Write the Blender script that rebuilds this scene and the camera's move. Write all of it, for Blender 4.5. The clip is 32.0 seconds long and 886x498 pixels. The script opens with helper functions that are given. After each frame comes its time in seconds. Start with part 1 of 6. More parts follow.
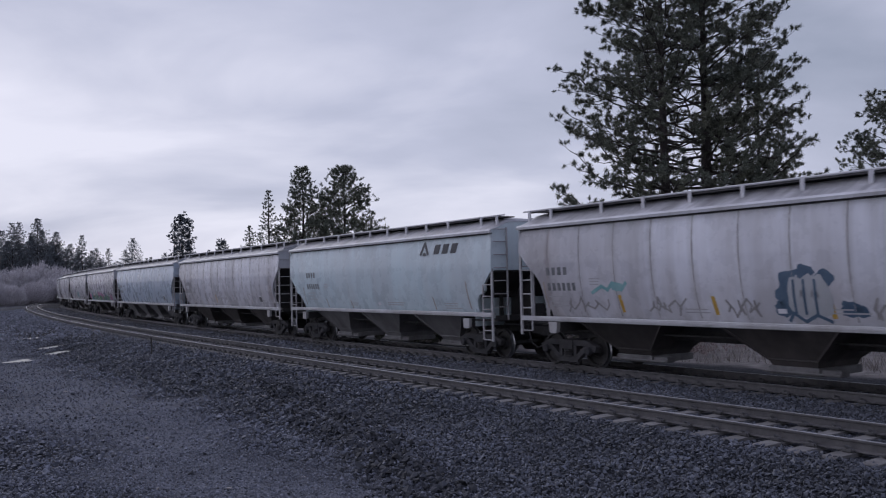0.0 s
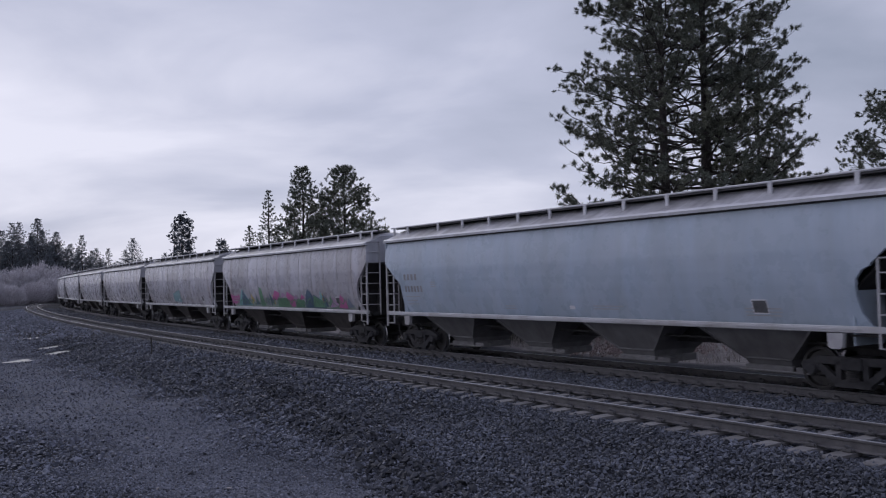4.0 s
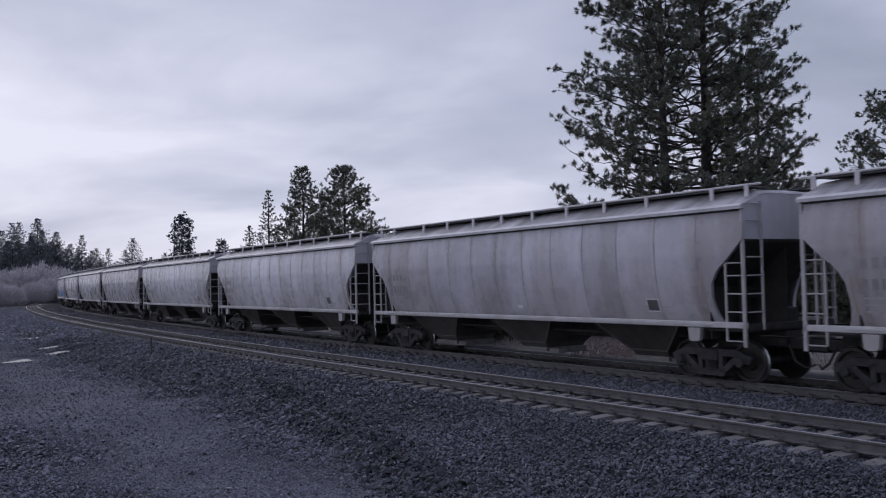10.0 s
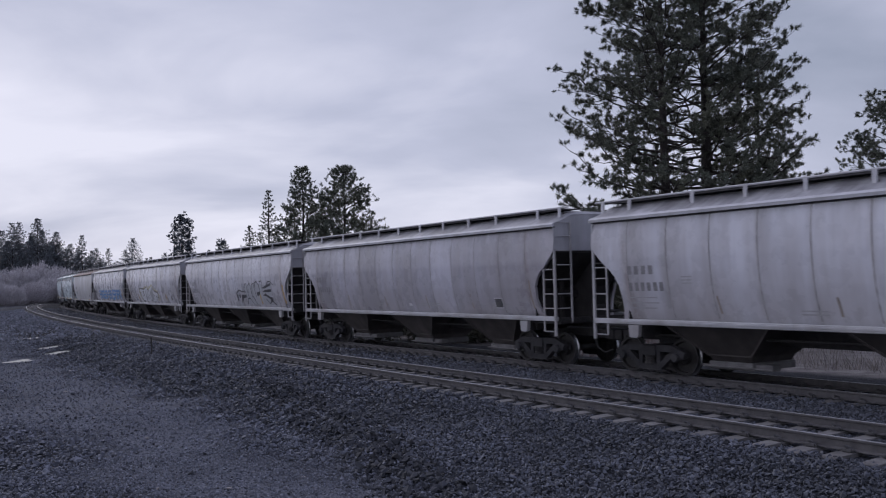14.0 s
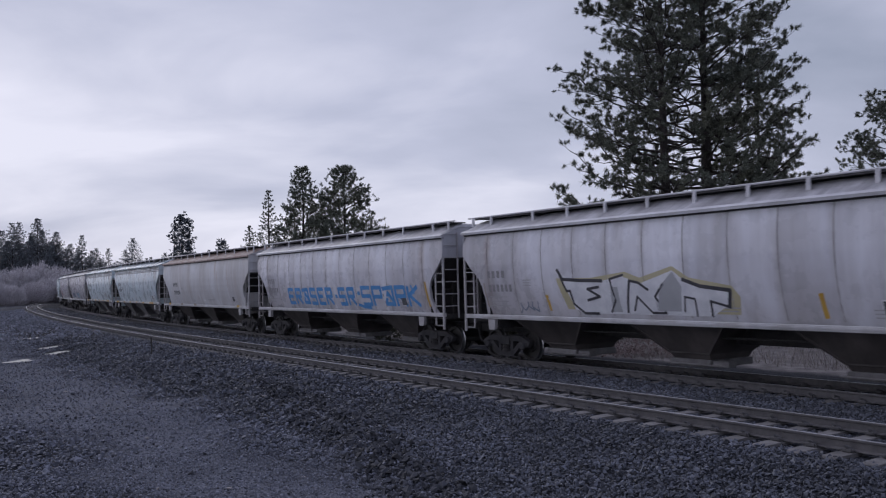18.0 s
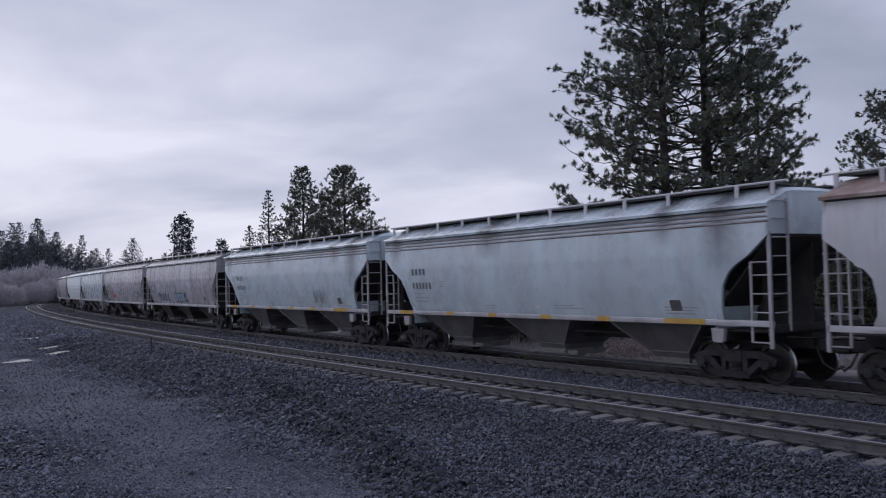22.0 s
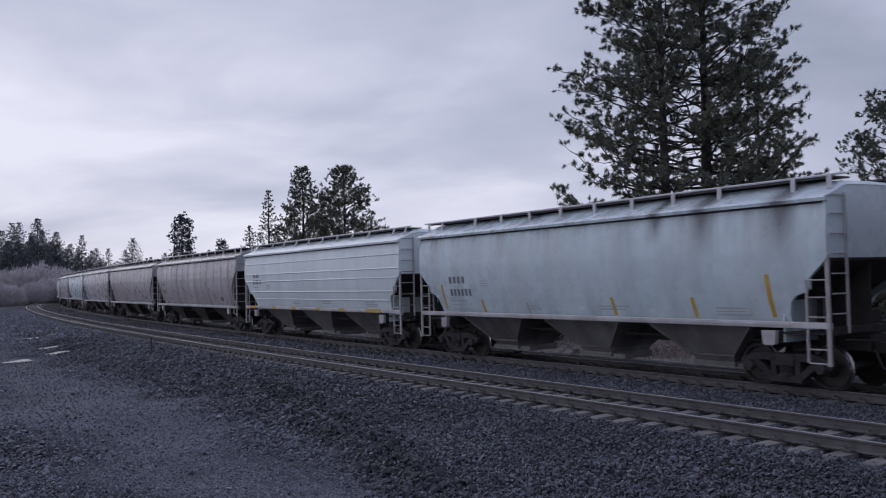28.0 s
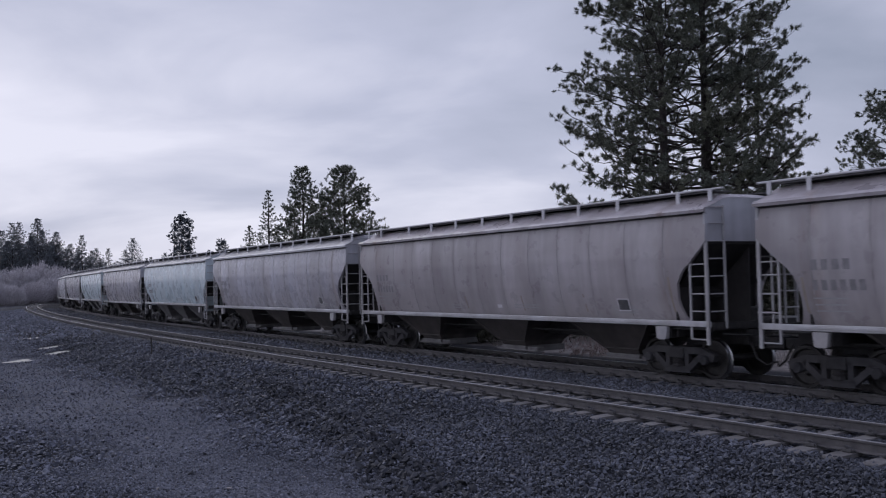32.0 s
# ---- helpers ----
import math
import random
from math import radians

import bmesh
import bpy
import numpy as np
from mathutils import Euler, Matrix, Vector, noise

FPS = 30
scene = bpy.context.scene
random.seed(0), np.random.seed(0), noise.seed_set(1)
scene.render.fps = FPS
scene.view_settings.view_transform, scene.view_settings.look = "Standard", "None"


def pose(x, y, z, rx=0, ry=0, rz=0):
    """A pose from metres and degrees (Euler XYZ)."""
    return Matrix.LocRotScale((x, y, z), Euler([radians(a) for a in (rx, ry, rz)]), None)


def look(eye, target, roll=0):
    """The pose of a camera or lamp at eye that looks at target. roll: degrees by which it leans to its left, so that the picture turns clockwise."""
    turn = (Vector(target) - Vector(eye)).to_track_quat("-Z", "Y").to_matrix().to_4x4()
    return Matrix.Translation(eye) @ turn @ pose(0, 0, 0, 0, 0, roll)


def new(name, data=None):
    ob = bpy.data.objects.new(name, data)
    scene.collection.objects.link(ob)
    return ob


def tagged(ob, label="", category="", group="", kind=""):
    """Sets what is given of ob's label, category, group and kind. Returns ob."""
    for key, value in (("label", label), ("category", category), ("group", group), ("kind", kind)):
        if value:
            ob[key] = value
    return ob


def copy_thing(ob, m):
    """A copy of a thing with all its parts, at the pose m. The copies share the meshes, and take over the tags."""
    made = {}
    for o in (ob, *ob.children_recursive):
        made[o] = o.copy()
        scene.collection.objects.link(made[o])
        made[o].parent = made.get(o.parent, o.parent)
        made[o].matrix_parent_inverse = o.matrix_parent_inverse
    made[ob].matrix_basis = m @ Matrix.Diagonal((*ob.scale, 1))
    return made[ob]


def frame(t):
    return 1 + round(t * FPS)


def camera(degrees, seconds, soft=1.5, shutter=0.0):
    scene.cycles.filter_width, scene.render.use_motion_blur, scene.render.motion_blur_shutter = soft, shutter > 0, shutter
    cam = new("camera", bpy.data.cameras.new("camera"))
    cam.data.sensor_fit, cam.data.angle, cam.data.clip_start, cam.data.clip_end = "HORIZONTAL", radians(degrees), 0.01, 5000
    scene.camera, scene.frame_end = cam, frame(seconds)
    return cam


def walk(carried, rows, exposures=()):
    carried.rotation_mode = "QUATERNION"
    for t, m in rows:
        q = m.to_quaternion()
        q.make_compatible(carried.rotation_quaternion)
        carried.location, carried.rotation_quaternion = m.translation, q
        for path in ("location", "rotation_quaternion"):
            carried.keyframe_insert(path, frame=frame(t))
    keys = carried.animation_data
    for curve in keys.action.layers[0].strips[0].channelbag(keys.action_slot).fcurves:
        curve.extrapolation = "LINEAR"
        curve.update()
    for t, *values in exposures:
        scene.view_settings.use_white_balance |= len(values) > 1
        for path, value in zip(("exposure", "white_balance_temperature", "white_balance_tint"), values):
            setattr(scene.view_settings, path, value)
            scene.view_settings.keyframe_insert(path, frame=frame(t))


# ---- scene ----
CLIP = 32.0
cam = camera(51.706, CLIP, soft=1.15, shutter=0.13)
EYE = Vector((0.0, 0.0, 2.469))
CAM_POSE = Matrix.Translation(EYE) @ pose(0, 0, 0, 90 + 1.966, 0, 0) @ pose(0, 0, 0, 0, 0, -1.364)
walk(cam, [(0.0, CAM_POSE), (CLIP, CAM_POSE)])

# ---- sky and sun ----
SUN_AZ, SUN_EL = radians(-38), radians(32)      # azimuth from +y towards +x


def make_world():
    w = bpy.data.worlds.new("overcast_sky")
    scene.world = w
    w.use_nodes = True
    nt = w.node_tree
    nt.nodes.clear()
    n = nt.nodes.new
    out, bg = n("ShaderNodeOutputWorld"), n("ShaderNodeBackground")
    sky = n("ShaderNodeTexSky")
    sky.sky_type, sky.sun_disc = "NISHITA", False
    sky.sun_elevation, sky.sun_rotation = SUN_EL, SUN_AZ
    tc, sep = n("ShaderNodeTexCoord"), n("ShaderNodeSeparateXYZ")
    nt.links.new(tc.outputs["Generated"], sep.inputs[0])

    def math_node(op, a, b=None):
        m = n("ShaderNodeMath")
        m.operation = op
        for i, v in enumerate((a, b)):
            if v is None:
                continue
            if isinstance(v, (int, float)):
                m.inputs[i].default_value = v
            else:
                nt.links.new(v, m.inputs[i])
        return m.outputs[0]

    up = math_node("ADD", math_node("MAXIMUM", sep.outputs[2], 0.0), 0.24)
    comb = n("ShaderNodeCombineXYZ")
    nt.links.new(math_node("DIVIDE", sep.outputs[0], up), comb.inputs[0])
    nt.links.new(math_node("DIVIDE", sep.outputs[1], up), comb.inputs[1])
    mp = n("ShaderNodeMapping")
    mp.inputs["Location"].default_value = CLOUD_SHIFT
    mp.inputs["Rotation"].default_value = (0, 0, radians(8))
    mp.inputs["Scale"].default_value = (0.75, 1.0, 1)
    nt.links.new(comb.outputs[0], mp.inputs[0])
    big, fine = n("ShaderNodeTexNoise"), n("ShaderNodeTexNoise")
    for t, sc, det in ((big, 0.62, 4.0), (fine, 1.9, 6.0)):
        t.inputs["Scale"].default_value, t.inputs["Detail"].default_value = sc, det
        t.inputs["Roughness"].default_value = 0.5
        t.inputs["Distortion"].default_value = 0.35
        nt.links.new(mp.outputs[0], t.inputs["Vector"])
    mixed = math_node("ADD", math_node("MULTIPLY", big.outputs["Fac"], 0.62), math_node("MULTIPLY", fine.outputs["Fac"], 0.38))
    # the cloud thins towards the low sun on the camera's far left
    side = math_node("ADD", math_node("MULTIPLY", sep.outputs[0], -0.30), math_node("MULTIPLY", sep.outputs[2], -0.30))
    side = math_node("ADD", side, math_node("MULTIPLY", math_node("MAXIMUM", math_node("SUBTRACT", sep.outputs[2], 0.36), 0.0), 0.45))
    mixed = math_node("ADD", math_node("MULTIPLY", math_node("SUBTRACT", mixed, 0.5), CLOUD_CONTRAST), 0.5)
    lum = math_node("ADD", mixed, side)
    ramp = n("ShaderNodeValToRGB")
    el = ramp.color_ramp.elements
    el[0].position, el[0].color = 0.10, (*CLOUD_DARK, 1)
    el[1].position, el[1].color = 0.76, (*CLOUD_LIGHT, 1)
    e = el.new(0.47)
    e.color = (*CLOUD_MID, 1)
    nt.links.new(lum, ramp.inputs[0])
    scaled = n("ShaderNodeMix")
    scaled.data_type, scaled.blend_type = "RGBA", "MIX"
    scaled.inputs["Factor"].default_value = 0.95
    dim = n("ShaderNodeVectorMath")
    dim.operation = "SCALE"
    dim.inputs["Scale"].default_value = 0.09
    nt.links.new(sky.outputs[0], dim.inputs[0])
    nt.links.new(dim.outputs[0], scaled.inputs["A"])
    nt.links.new(ramp.outputs[0], scaled.inputs["B"])
    # the thick cloud overhead is a little more violet than the horizon
    high = n("ShaderNodeMapRange")
    high.inputs["From Min"].default_value, high.inputs["From Max"].default_value = 0.34, 0.75
    nt.links.new(sep.outputs[2], high.inputs["Value"])
    tint = n("ShaderNodeMix")
    tint.data_type, tint.blend_type = "RGBA", "MULTIPLY"
    nt.links.new(high.outputs[0], tint.inputs["Factor"])
    nt.links.new(scaled.outputs["Result"], tint.inputs["A"])
    tint.inputs["B"].default_value = (0.965, 0.96, 1.07, 1)
    nt.links.new(tint.outputs["Result"], bg.inputs["Color"])
    bg.inputs["Strength"].default_value = 1.0
    nt.links.new(bg.outputs[0], out.inputs[0])


CLOUD_SHIFT = (3.1, 1.7, 0.0)
CLOUD_CONTRAST = 2.2
CLOUD_DARK, CLOUD_MID, CLOUD_LIGHT = (0.33, 0.365, 0.485), (0.515, 0.54, 0.695), (0.785, 0.79, 0.935)
make_world()
sun = new("sun", bpy.data.lights.new("sun", "SUN"))
sun.data.energy, sun.data.angle, sun.data.color = 0.5, radians(40), (1.0, 0.97, 0.94)
sun.matrix_world = look((0, 0, 0), (-math.sin(SUN_AZ) * math.cos(SUN_EL), -math.cos(SUN_AZ) * math.cos(SUN_EL), -math.sin(SUN_EL)))


# ---- materials ----
def mat(name, c1, c2, scale=3.0, rough=0.8, metal=0.0, bump=0.0, bscale=40.0, streak=None, amount=0.5, grime=None, grime_amount=0.4, rnd=0.0, roam=True, spec=0.5, panel=0.0, rust=None, soot=0.0, soot_at=(), cross=0.0):
    """Two tones mottled by a noise, vertical run-off streaks, blotches of grime, fine relief; rnd varies the tone per object.
    panel is the width of welded panels that differ in tone; rust colours a few run-off stains."""
    m = bpy.data.materials.new(name)
    m.use_nodes = True
    nt = m.node_tree
    bsdf = nt.nodes["Principled BSDF"]
    n, link = nt.nodes.new, nt.links.new
    tc = n("ShaderNodeTexCoord")
    vec = tc.outputs["Object"]
    info = n("ShaderNodeObjectInfo")
    if roam:
        off = n("ShaderNodeVectorMath")
        off.operation = "MULTIPLY_ADD"
        comb = n("ShaderNodeCombineXYZ")
        for i in range(3):
            link(info.outputs["Random"], comb.inputs[i])
        link(comb.outputs[0], off.inputs[0])
        off.inputs[1].default_value = (37.0, 23.0, 11.0)
        link(vec, off.inputs[2])
        vec = off.outputs[0]

    def noise_of(sc, stretch=(1, 1, 1), detail=5.0):
        mp = n("ShaderNodeMapping")
        mp.inputs["Scale"].default_value = stretch
        link(vec, mp.inputs[0])
        t = n("ShaderNodeTexNoise")
        t.inputs["Scale"].default_value, t.inputs["Detail"].default_value = sc, detail
        t.inputs["Roughness"].default_value = 0.62
        link(mp.outputs[0], t.inputs["Vector"])
        return t.outputs["Fac"]

    def ranged(v, a, b, lo=0.0, hi=1.0):
        r = n("ShaderNodeMapRange")
        for k, x in zip(("From Min", "From Max", "To Min", "To Max"), (a, b, lo, hi)):
            r.inputs[k].default_value = x
        link(v, r.inputs["Value"])
        return r.outputs[0]

    def mixed(f, a, b, blend="MIX"):
        x = n("ShaderNodeMix")
        x.data_type, x.blend_type = "RGBA", blend
        for v, k in ((f, "Factor"), (a, "A"), (b, "B")):
            if isinstance(v, float):
                x.inputs[k].default_value = v
            elif isinstance(v, tuple):
                x.inputs[k].default_value = (*v, 1)
            else:
                link(v, x.inputs[k])
        return x.outputs["Result"]

    col = mixed(ranged(noise_of(scale), 0.35, 0.65), tuple(c1), tuple(c2))
    if streak:
        col = mixed(ranged(noise_of(1.0, (1.3, 1.3, 0.13), 3.0), 0.42, 0.74, 0.0, amount), col, tuple(streak))
        col = mixed(ranged(noise_of(1.0, (7.0, 7.0, 0.4)), 0.52, 0.78, 0.0, amount * 0.32), col, tuple(streak))
    if cross:
        col = mixed(ranged(noise_of(1.0, (1.6, 0.25, 0.25), 4.0), 0.44, 0.66, 0.0, cross), col, (0.10, 0.098, 0.104))
        col = mixed(ranged(noise_of(1.0, (5.5, 0.4, 0.4), 4.0), 0.50, 0.72, 0.0, cross * 0.7), col, (0.13, 0.125, 0.13))
    if grime:
        col = mixed(ranged(noise_of(0.55, (1.5, 1.5, 0.45), 2.5), 0.42, 0.72, 0.0, grime_amount), col, tuple(grime))
    if rust:
        col = mixed(ranged(noise_of(1.0, (1.7, 0.0, 0.22), 4.0), 0.60, 0.76, 0.0, 0.75), col, tuple(rust))
    sx = n("ShaderNodeSeparateXYZ")
    link(tc.outputs["Object"], sx.inputs[0])
    if panel:

        def calc(op, a, b=None):
            q = n("ShaderNodeMath")
            q.operation = op
            for i, v in enumerate((a, b)):
                if isinstance(v, (int, float)):
                    q.inputs[i].default_value = v
                elif v is not None:
                    link(v, q.inputs[i])
            return q.outputs[0]
        cell = calc("ADD", calc("DIVIDE", sx.outputs[0], panel), 0.5)
        wn = n("ShaderNodeTexWhiteNoise")
        wn.noise_dimensions = "1D"
        link(calc("ADD", calc("FLOOR", cell), calc("MULTIPLY", info.outputs["Random"], 91.0)), wn.inputs["W"])
        edge = calc("ABSOLUTE", calc("SUBTRACT", calc("FRACT", cell), 0.5))
        smear = calc("MULTIPLY", ranged(edge, 0.36, 0.5), ranged(noise_of(1.0, (2.4, 2.4, 0.5), 4.0), 0.38, 0.62))
        col = mixed(ranged(smear, 0.0, 1.0, 0.0, 0.5), col, tuple(streak))
        near = ranged(calc("ABSOLUTE", calc("SUBTRACT", calc("ABSOLUTE", sx.outputs[0]), panel * 5.48)), 0.0, 0.34, 1.0, 0.0)
        near = calc("MULTIPLY", near, ranged(noise_of(1.0, (3.0, 3.0, 0.6), 5.0), 0.42, 0.62))
        col = mixed(ranged(near, 0.0, 1.0, 0.0, 0.6), col, (0.24, 0.165, 0.125))
        film = calc("MULTIPLY", ranged(calc("ABSOLUTE", sx.outputs[0]), panel * 2.6, panel * 6.2), ranged(noise_of(1.0, (0.9, 0.9, 0.35), 4.0), 0.30, 0.62))
        col = mixed(ranged(film, 0.0, 1.0, 0.0, 0.48), col, (0.25, 0.225, 0.235))
        splash = calc("MULTIPLY", ranged(sx.outputs[2], 2.75, 1.5), ranged(noise_of(1.0, (0.8, 0.8, 0.5), 5.0), 0.30, 0.60))
        col = mixed(ranged(splash, 0.0, 1.0, 0.0, 0.42), col, (0.40, 0.365, 0.36))
        tone = n("ShaderNodeVectorMath")
        tone.operation = "SCALE"
        link(col, tone.inputs[0])
        link(ranged(wn.outputs["Value"], 0.0, 1.0, 0.90, 1.09), tone.inputs["Scale"])
        col = tone.outputs[0]
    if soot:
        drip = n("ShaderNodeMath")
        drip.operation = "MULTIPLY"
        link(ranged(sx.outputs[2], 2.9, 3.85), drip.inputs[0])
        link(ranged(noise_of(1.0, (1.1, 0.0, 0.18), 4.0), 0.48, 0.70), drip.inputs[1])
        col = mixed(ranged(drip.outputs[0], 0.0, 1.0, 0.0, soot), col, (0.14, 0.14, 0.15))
        for place, wide, foot in soot_at:
            off, run = n("ShaderNodeMath"), n("ShaderNodeMath")
            off.operation, run.operation = "SUBTRACT", "MULTIPLY"
            link(sx.outputs[0], off.inputs[0])
            off.inputs[1].default_value = place
            dist = n("ShaderNodeMath")
            dist.operation = "ABSOLUTE"
            link(off.outputs[0], dist.inputs[0])
            link(ranged(dist.outputs[0], 0.0, wide, 1.0, 0.0), run.inputs[0])
            link(ranged(sx.outputs[2], foot, 3.75), run.inputs[1])
            col = mixed(ranged(run.outputs[0], 0.0, 0.8, 0.0, 0.85), col, (0.11, 0.11, 0.12))
    if rnd:
        val = ranged(info.outputs["Random"], 0.0, 1.0, 1.0 - rnd, 1.0 + rnd)
        sc = n("ShaderNodeVectorMath")
        sc.operation = "SCALE"
        link(col, sc.inputs[0])
        link(val, sc.inputs["Scale"])
        col = sc.outputs[0]
    link(col, bsdf.inputs["Base Color"])
    r = ranged(noise_of(scale * 2.3), 0.3, 0.7, max(0.05, rough - 0.12), min(1.0, rough + 0.1))
    link(r, bsdf.inputs["Roughness"])
    bsdf.inputs["Metallic"].default_value = metal
    bsdf.inputs["Specular IOR Level"].default_value = spec
    if bump:
        b = n("ShaderNodeBump")
        b.inputs["Strength"].default_value, b.inputs["Distance"].default_value = bump, 0.02
        link(noise_of(bscale, detail=6.0), b.inputs["Height"])
        link(b.outputs[0], bsdf.inputs["Normal"])
    return m


BROWN = (0.20, 0.155, 0.13)
SOOT = (0.10, 0.095, 0.095)
paints = {}
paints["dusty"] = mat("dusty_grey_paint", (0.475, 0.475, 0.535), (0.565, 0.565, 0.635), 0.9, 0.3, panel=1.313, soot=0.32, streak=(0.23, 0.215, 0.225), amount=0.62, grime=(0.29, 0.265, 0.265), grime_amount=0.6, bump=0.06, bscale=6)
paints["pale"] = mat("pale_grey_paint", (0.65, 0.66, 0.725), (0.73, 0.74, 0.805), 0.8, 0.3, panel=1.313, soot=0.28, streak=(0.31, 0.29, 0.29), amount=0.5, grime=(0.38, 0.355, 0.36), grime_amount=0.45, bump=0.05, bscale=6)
paints["brown"] = mat("brown_filmed_grey_paint", (0.41, 0.385, 0.405), (0.51, 0.485, 0.51), 0.9, 0.34, panel=1.313, streak=(0.20, 0.175, 0.18), amount=0.65, grime=(0.25, 0.22, 0.225), grime_amount=0.6, bump=0.06, bscale=6)
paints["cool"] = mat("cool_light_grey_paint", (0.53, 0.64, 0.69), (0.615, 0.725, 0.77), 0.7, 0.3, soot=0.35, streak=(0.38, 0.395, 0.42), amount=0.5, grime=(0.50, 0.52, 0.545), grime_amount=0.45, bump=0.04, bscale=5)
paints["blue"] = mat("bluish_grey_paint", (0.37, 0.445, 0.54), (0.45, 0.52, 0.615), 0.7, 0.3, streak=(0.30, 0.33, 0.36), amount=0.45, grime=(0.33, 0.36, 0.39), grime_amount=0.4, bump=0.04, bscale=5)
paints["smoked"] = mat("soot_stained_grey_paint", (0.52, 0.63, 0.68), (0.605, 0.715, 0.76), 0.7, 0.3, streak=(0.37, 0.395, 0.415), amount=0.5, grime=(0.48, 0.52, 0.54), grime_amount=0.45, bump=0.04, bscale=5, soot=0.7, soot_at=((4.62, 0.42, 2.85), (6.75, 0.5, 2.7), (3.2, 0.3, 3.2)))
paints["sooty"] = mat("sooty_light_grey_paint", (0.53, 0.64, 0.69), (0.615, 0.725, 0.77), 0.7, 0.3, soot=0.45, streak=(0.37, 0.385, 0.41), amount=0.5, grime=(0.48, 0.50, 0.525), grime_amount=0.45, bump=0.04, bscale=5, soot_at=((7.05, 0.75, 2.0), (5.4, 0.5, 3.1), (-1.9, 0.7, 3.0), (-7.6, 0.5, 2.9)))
paints["white"] = mat("white_paint", (0.665, 0.745, 0.775), (0.735, 0.81, 0.84), 0.7, 0.4, streak=(0.47, 0.48, 0.49), amount=0.32, bump=0.03, bscale=5)
paints["tan"] = mat("tan_faded_paint", (0.53, 0.54, 0.565), (0.625, 0.635, 0.66), 0.8, 0.5, rust=(0.40, 0.27, 0.17), streak=(0.33, 0.29, 0.27), amount=0.6, grime=(0.39, 0.36, 0.35), grime_amount=0.5, bump=0.05, bscale=6)
end_paint = mat("dusty_end_paint", (0.38, 0.385, 0.425), (0.47, 0.475, 0.52), 1.1, 0.45, streak=(0.20, 0.19, 0.195), amount=0.55, grime=(0.25, 0.24, 0.245), grime_amount=0.5)
roof_paint = mat("roof_paint", (0.42, 0.42, 0.445), (0.52, 0.52, 0.55), 1.2, 0.5, streak=(0.15, 0.145, 0.15), amount=0.75, grime=(0.22, 0.215, 0.22), grime_amount=0.45, bump=0.06, bscale=7, cross=0.62)
rust_roof = mat("rusty_roof_paint", (0.27, 0.20, 0.175), (0.40, 0.345, 0.32), 1.6, 0.7, streak=(0.17, 0.10, 0.075), amount=0.75, bump=0.08, bscale=9)
stripe_old = mat("browned_stripe", (0.27, 0.23, 0.20), (0.34, 0.29, 0.25), 3.0, 0.7)
seam_paint = mat("grimy_seam", (0.24, 0.225, 0.23), (0.37, 0.35, 0.355), 2.0, 0.8)
sill_paint = mat("sill_paint", (0.43, 0.43, 0.45), (0.51, 0.51, 0.53), 1.6, 0.6, streak=(0.25, 0.22, 0.205), amount=0.6)
rail_paint = mat("walkway_rail_paint", (0.50, 0.50, 0.53), (0.58, 0.58, 0.61), 1.6, 0.55, streak=(0.34, 0.32, 0.31), amount=0.4)
eave_paint = mat("bright_eave_paint", (0.50, 0.50, 0.53), (0.58, 0.58, 0.61), 1.0, 0.45, streak=(0.30, 0.285, 0.285), amount=0.55)
grab_paint = mat("grab_iron_paint", (0.32, 0.315, 0.33), (0.42, 0.415, 0.43), 3.0, 0.6, streak=(0.26, 0.22, 0.20), amount=0.5)
# Near-black puts the shade of the car-end recesses into sheets that are grey.
shade_paint = mat("recess_shade_sheet", (0.022, 0.0205, 0.021), (0.04, 0.037, 0.037), 1.3, 0.9, streak=(0.022, 0.02, 0.02), amount=0.6, rnd=0.15)
gate_steel = mat("outlet_gate_steel", (0.11, 0.106, 0.108), (0.18, 0.174, 0.176), 3.0, 0.8, rnd=0.15)
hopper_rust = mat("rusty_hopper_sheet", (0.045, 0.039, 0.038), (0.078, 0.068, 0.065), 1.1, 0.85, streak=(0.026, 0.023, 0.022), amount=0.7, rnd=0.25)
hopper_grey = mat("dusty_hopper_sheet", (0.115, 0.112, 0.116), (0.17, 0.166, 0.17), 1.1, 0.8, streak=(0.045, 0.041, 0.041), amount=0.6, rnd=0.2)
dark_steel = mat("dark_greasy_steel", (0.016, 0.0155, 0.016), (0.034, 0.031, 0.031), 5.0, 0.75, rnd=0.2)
truck_steel = mat("dusty_cast_steel", (0.026, 0.026, 0.029), (0.048, 0.047, 0.051), 4.0, 0.8, grime=(0.07, 0.064, 0.062), rnd=0.15, spec=0.3)
wheel_steel = mat("wheel_steel", (0.028, 0.027, 0.027), (0.05, 0.047, 0.046), 6.0, 0.6, metal=0.5)
tread_steel = mat("polished_tread", (0.30, 0.30, 0.31), (0.40, 0.40, 0.41), 6.0, 0.35, metal=1.0)
board_steel = mat("walkway_grating", (0.045, 0.044, 0.046), (0.08, 0.078, 0.08), 6.0, 0.7)
mark_black = mat("faded_stencil_paint", (0.20, 0.195, 0.205), (0.28, 0.272, 0.285), 5.0, 0.7)
mark_mid = mat("stencil_paint", (0.11, 0.115, 0.125), (0.17, 0.175, 0.185), 5.0, 0.7)
mark_faint = mat("ghosted_stencil_paint", (0.35, 0.345, 0.36), (0.43, 0.425, 0.44), 5.0, 0.7)
mark_dark = mat("black_plate_paint", (0.07, 0.07, 0.075), (0.12, 0.12, 0.125), 5.0, 0.7)
eave_dark = mat("near_black_eave", (0.028, 0.027, 0.029), (0.06, 0.057, 0.058), 3.0, 0.85)
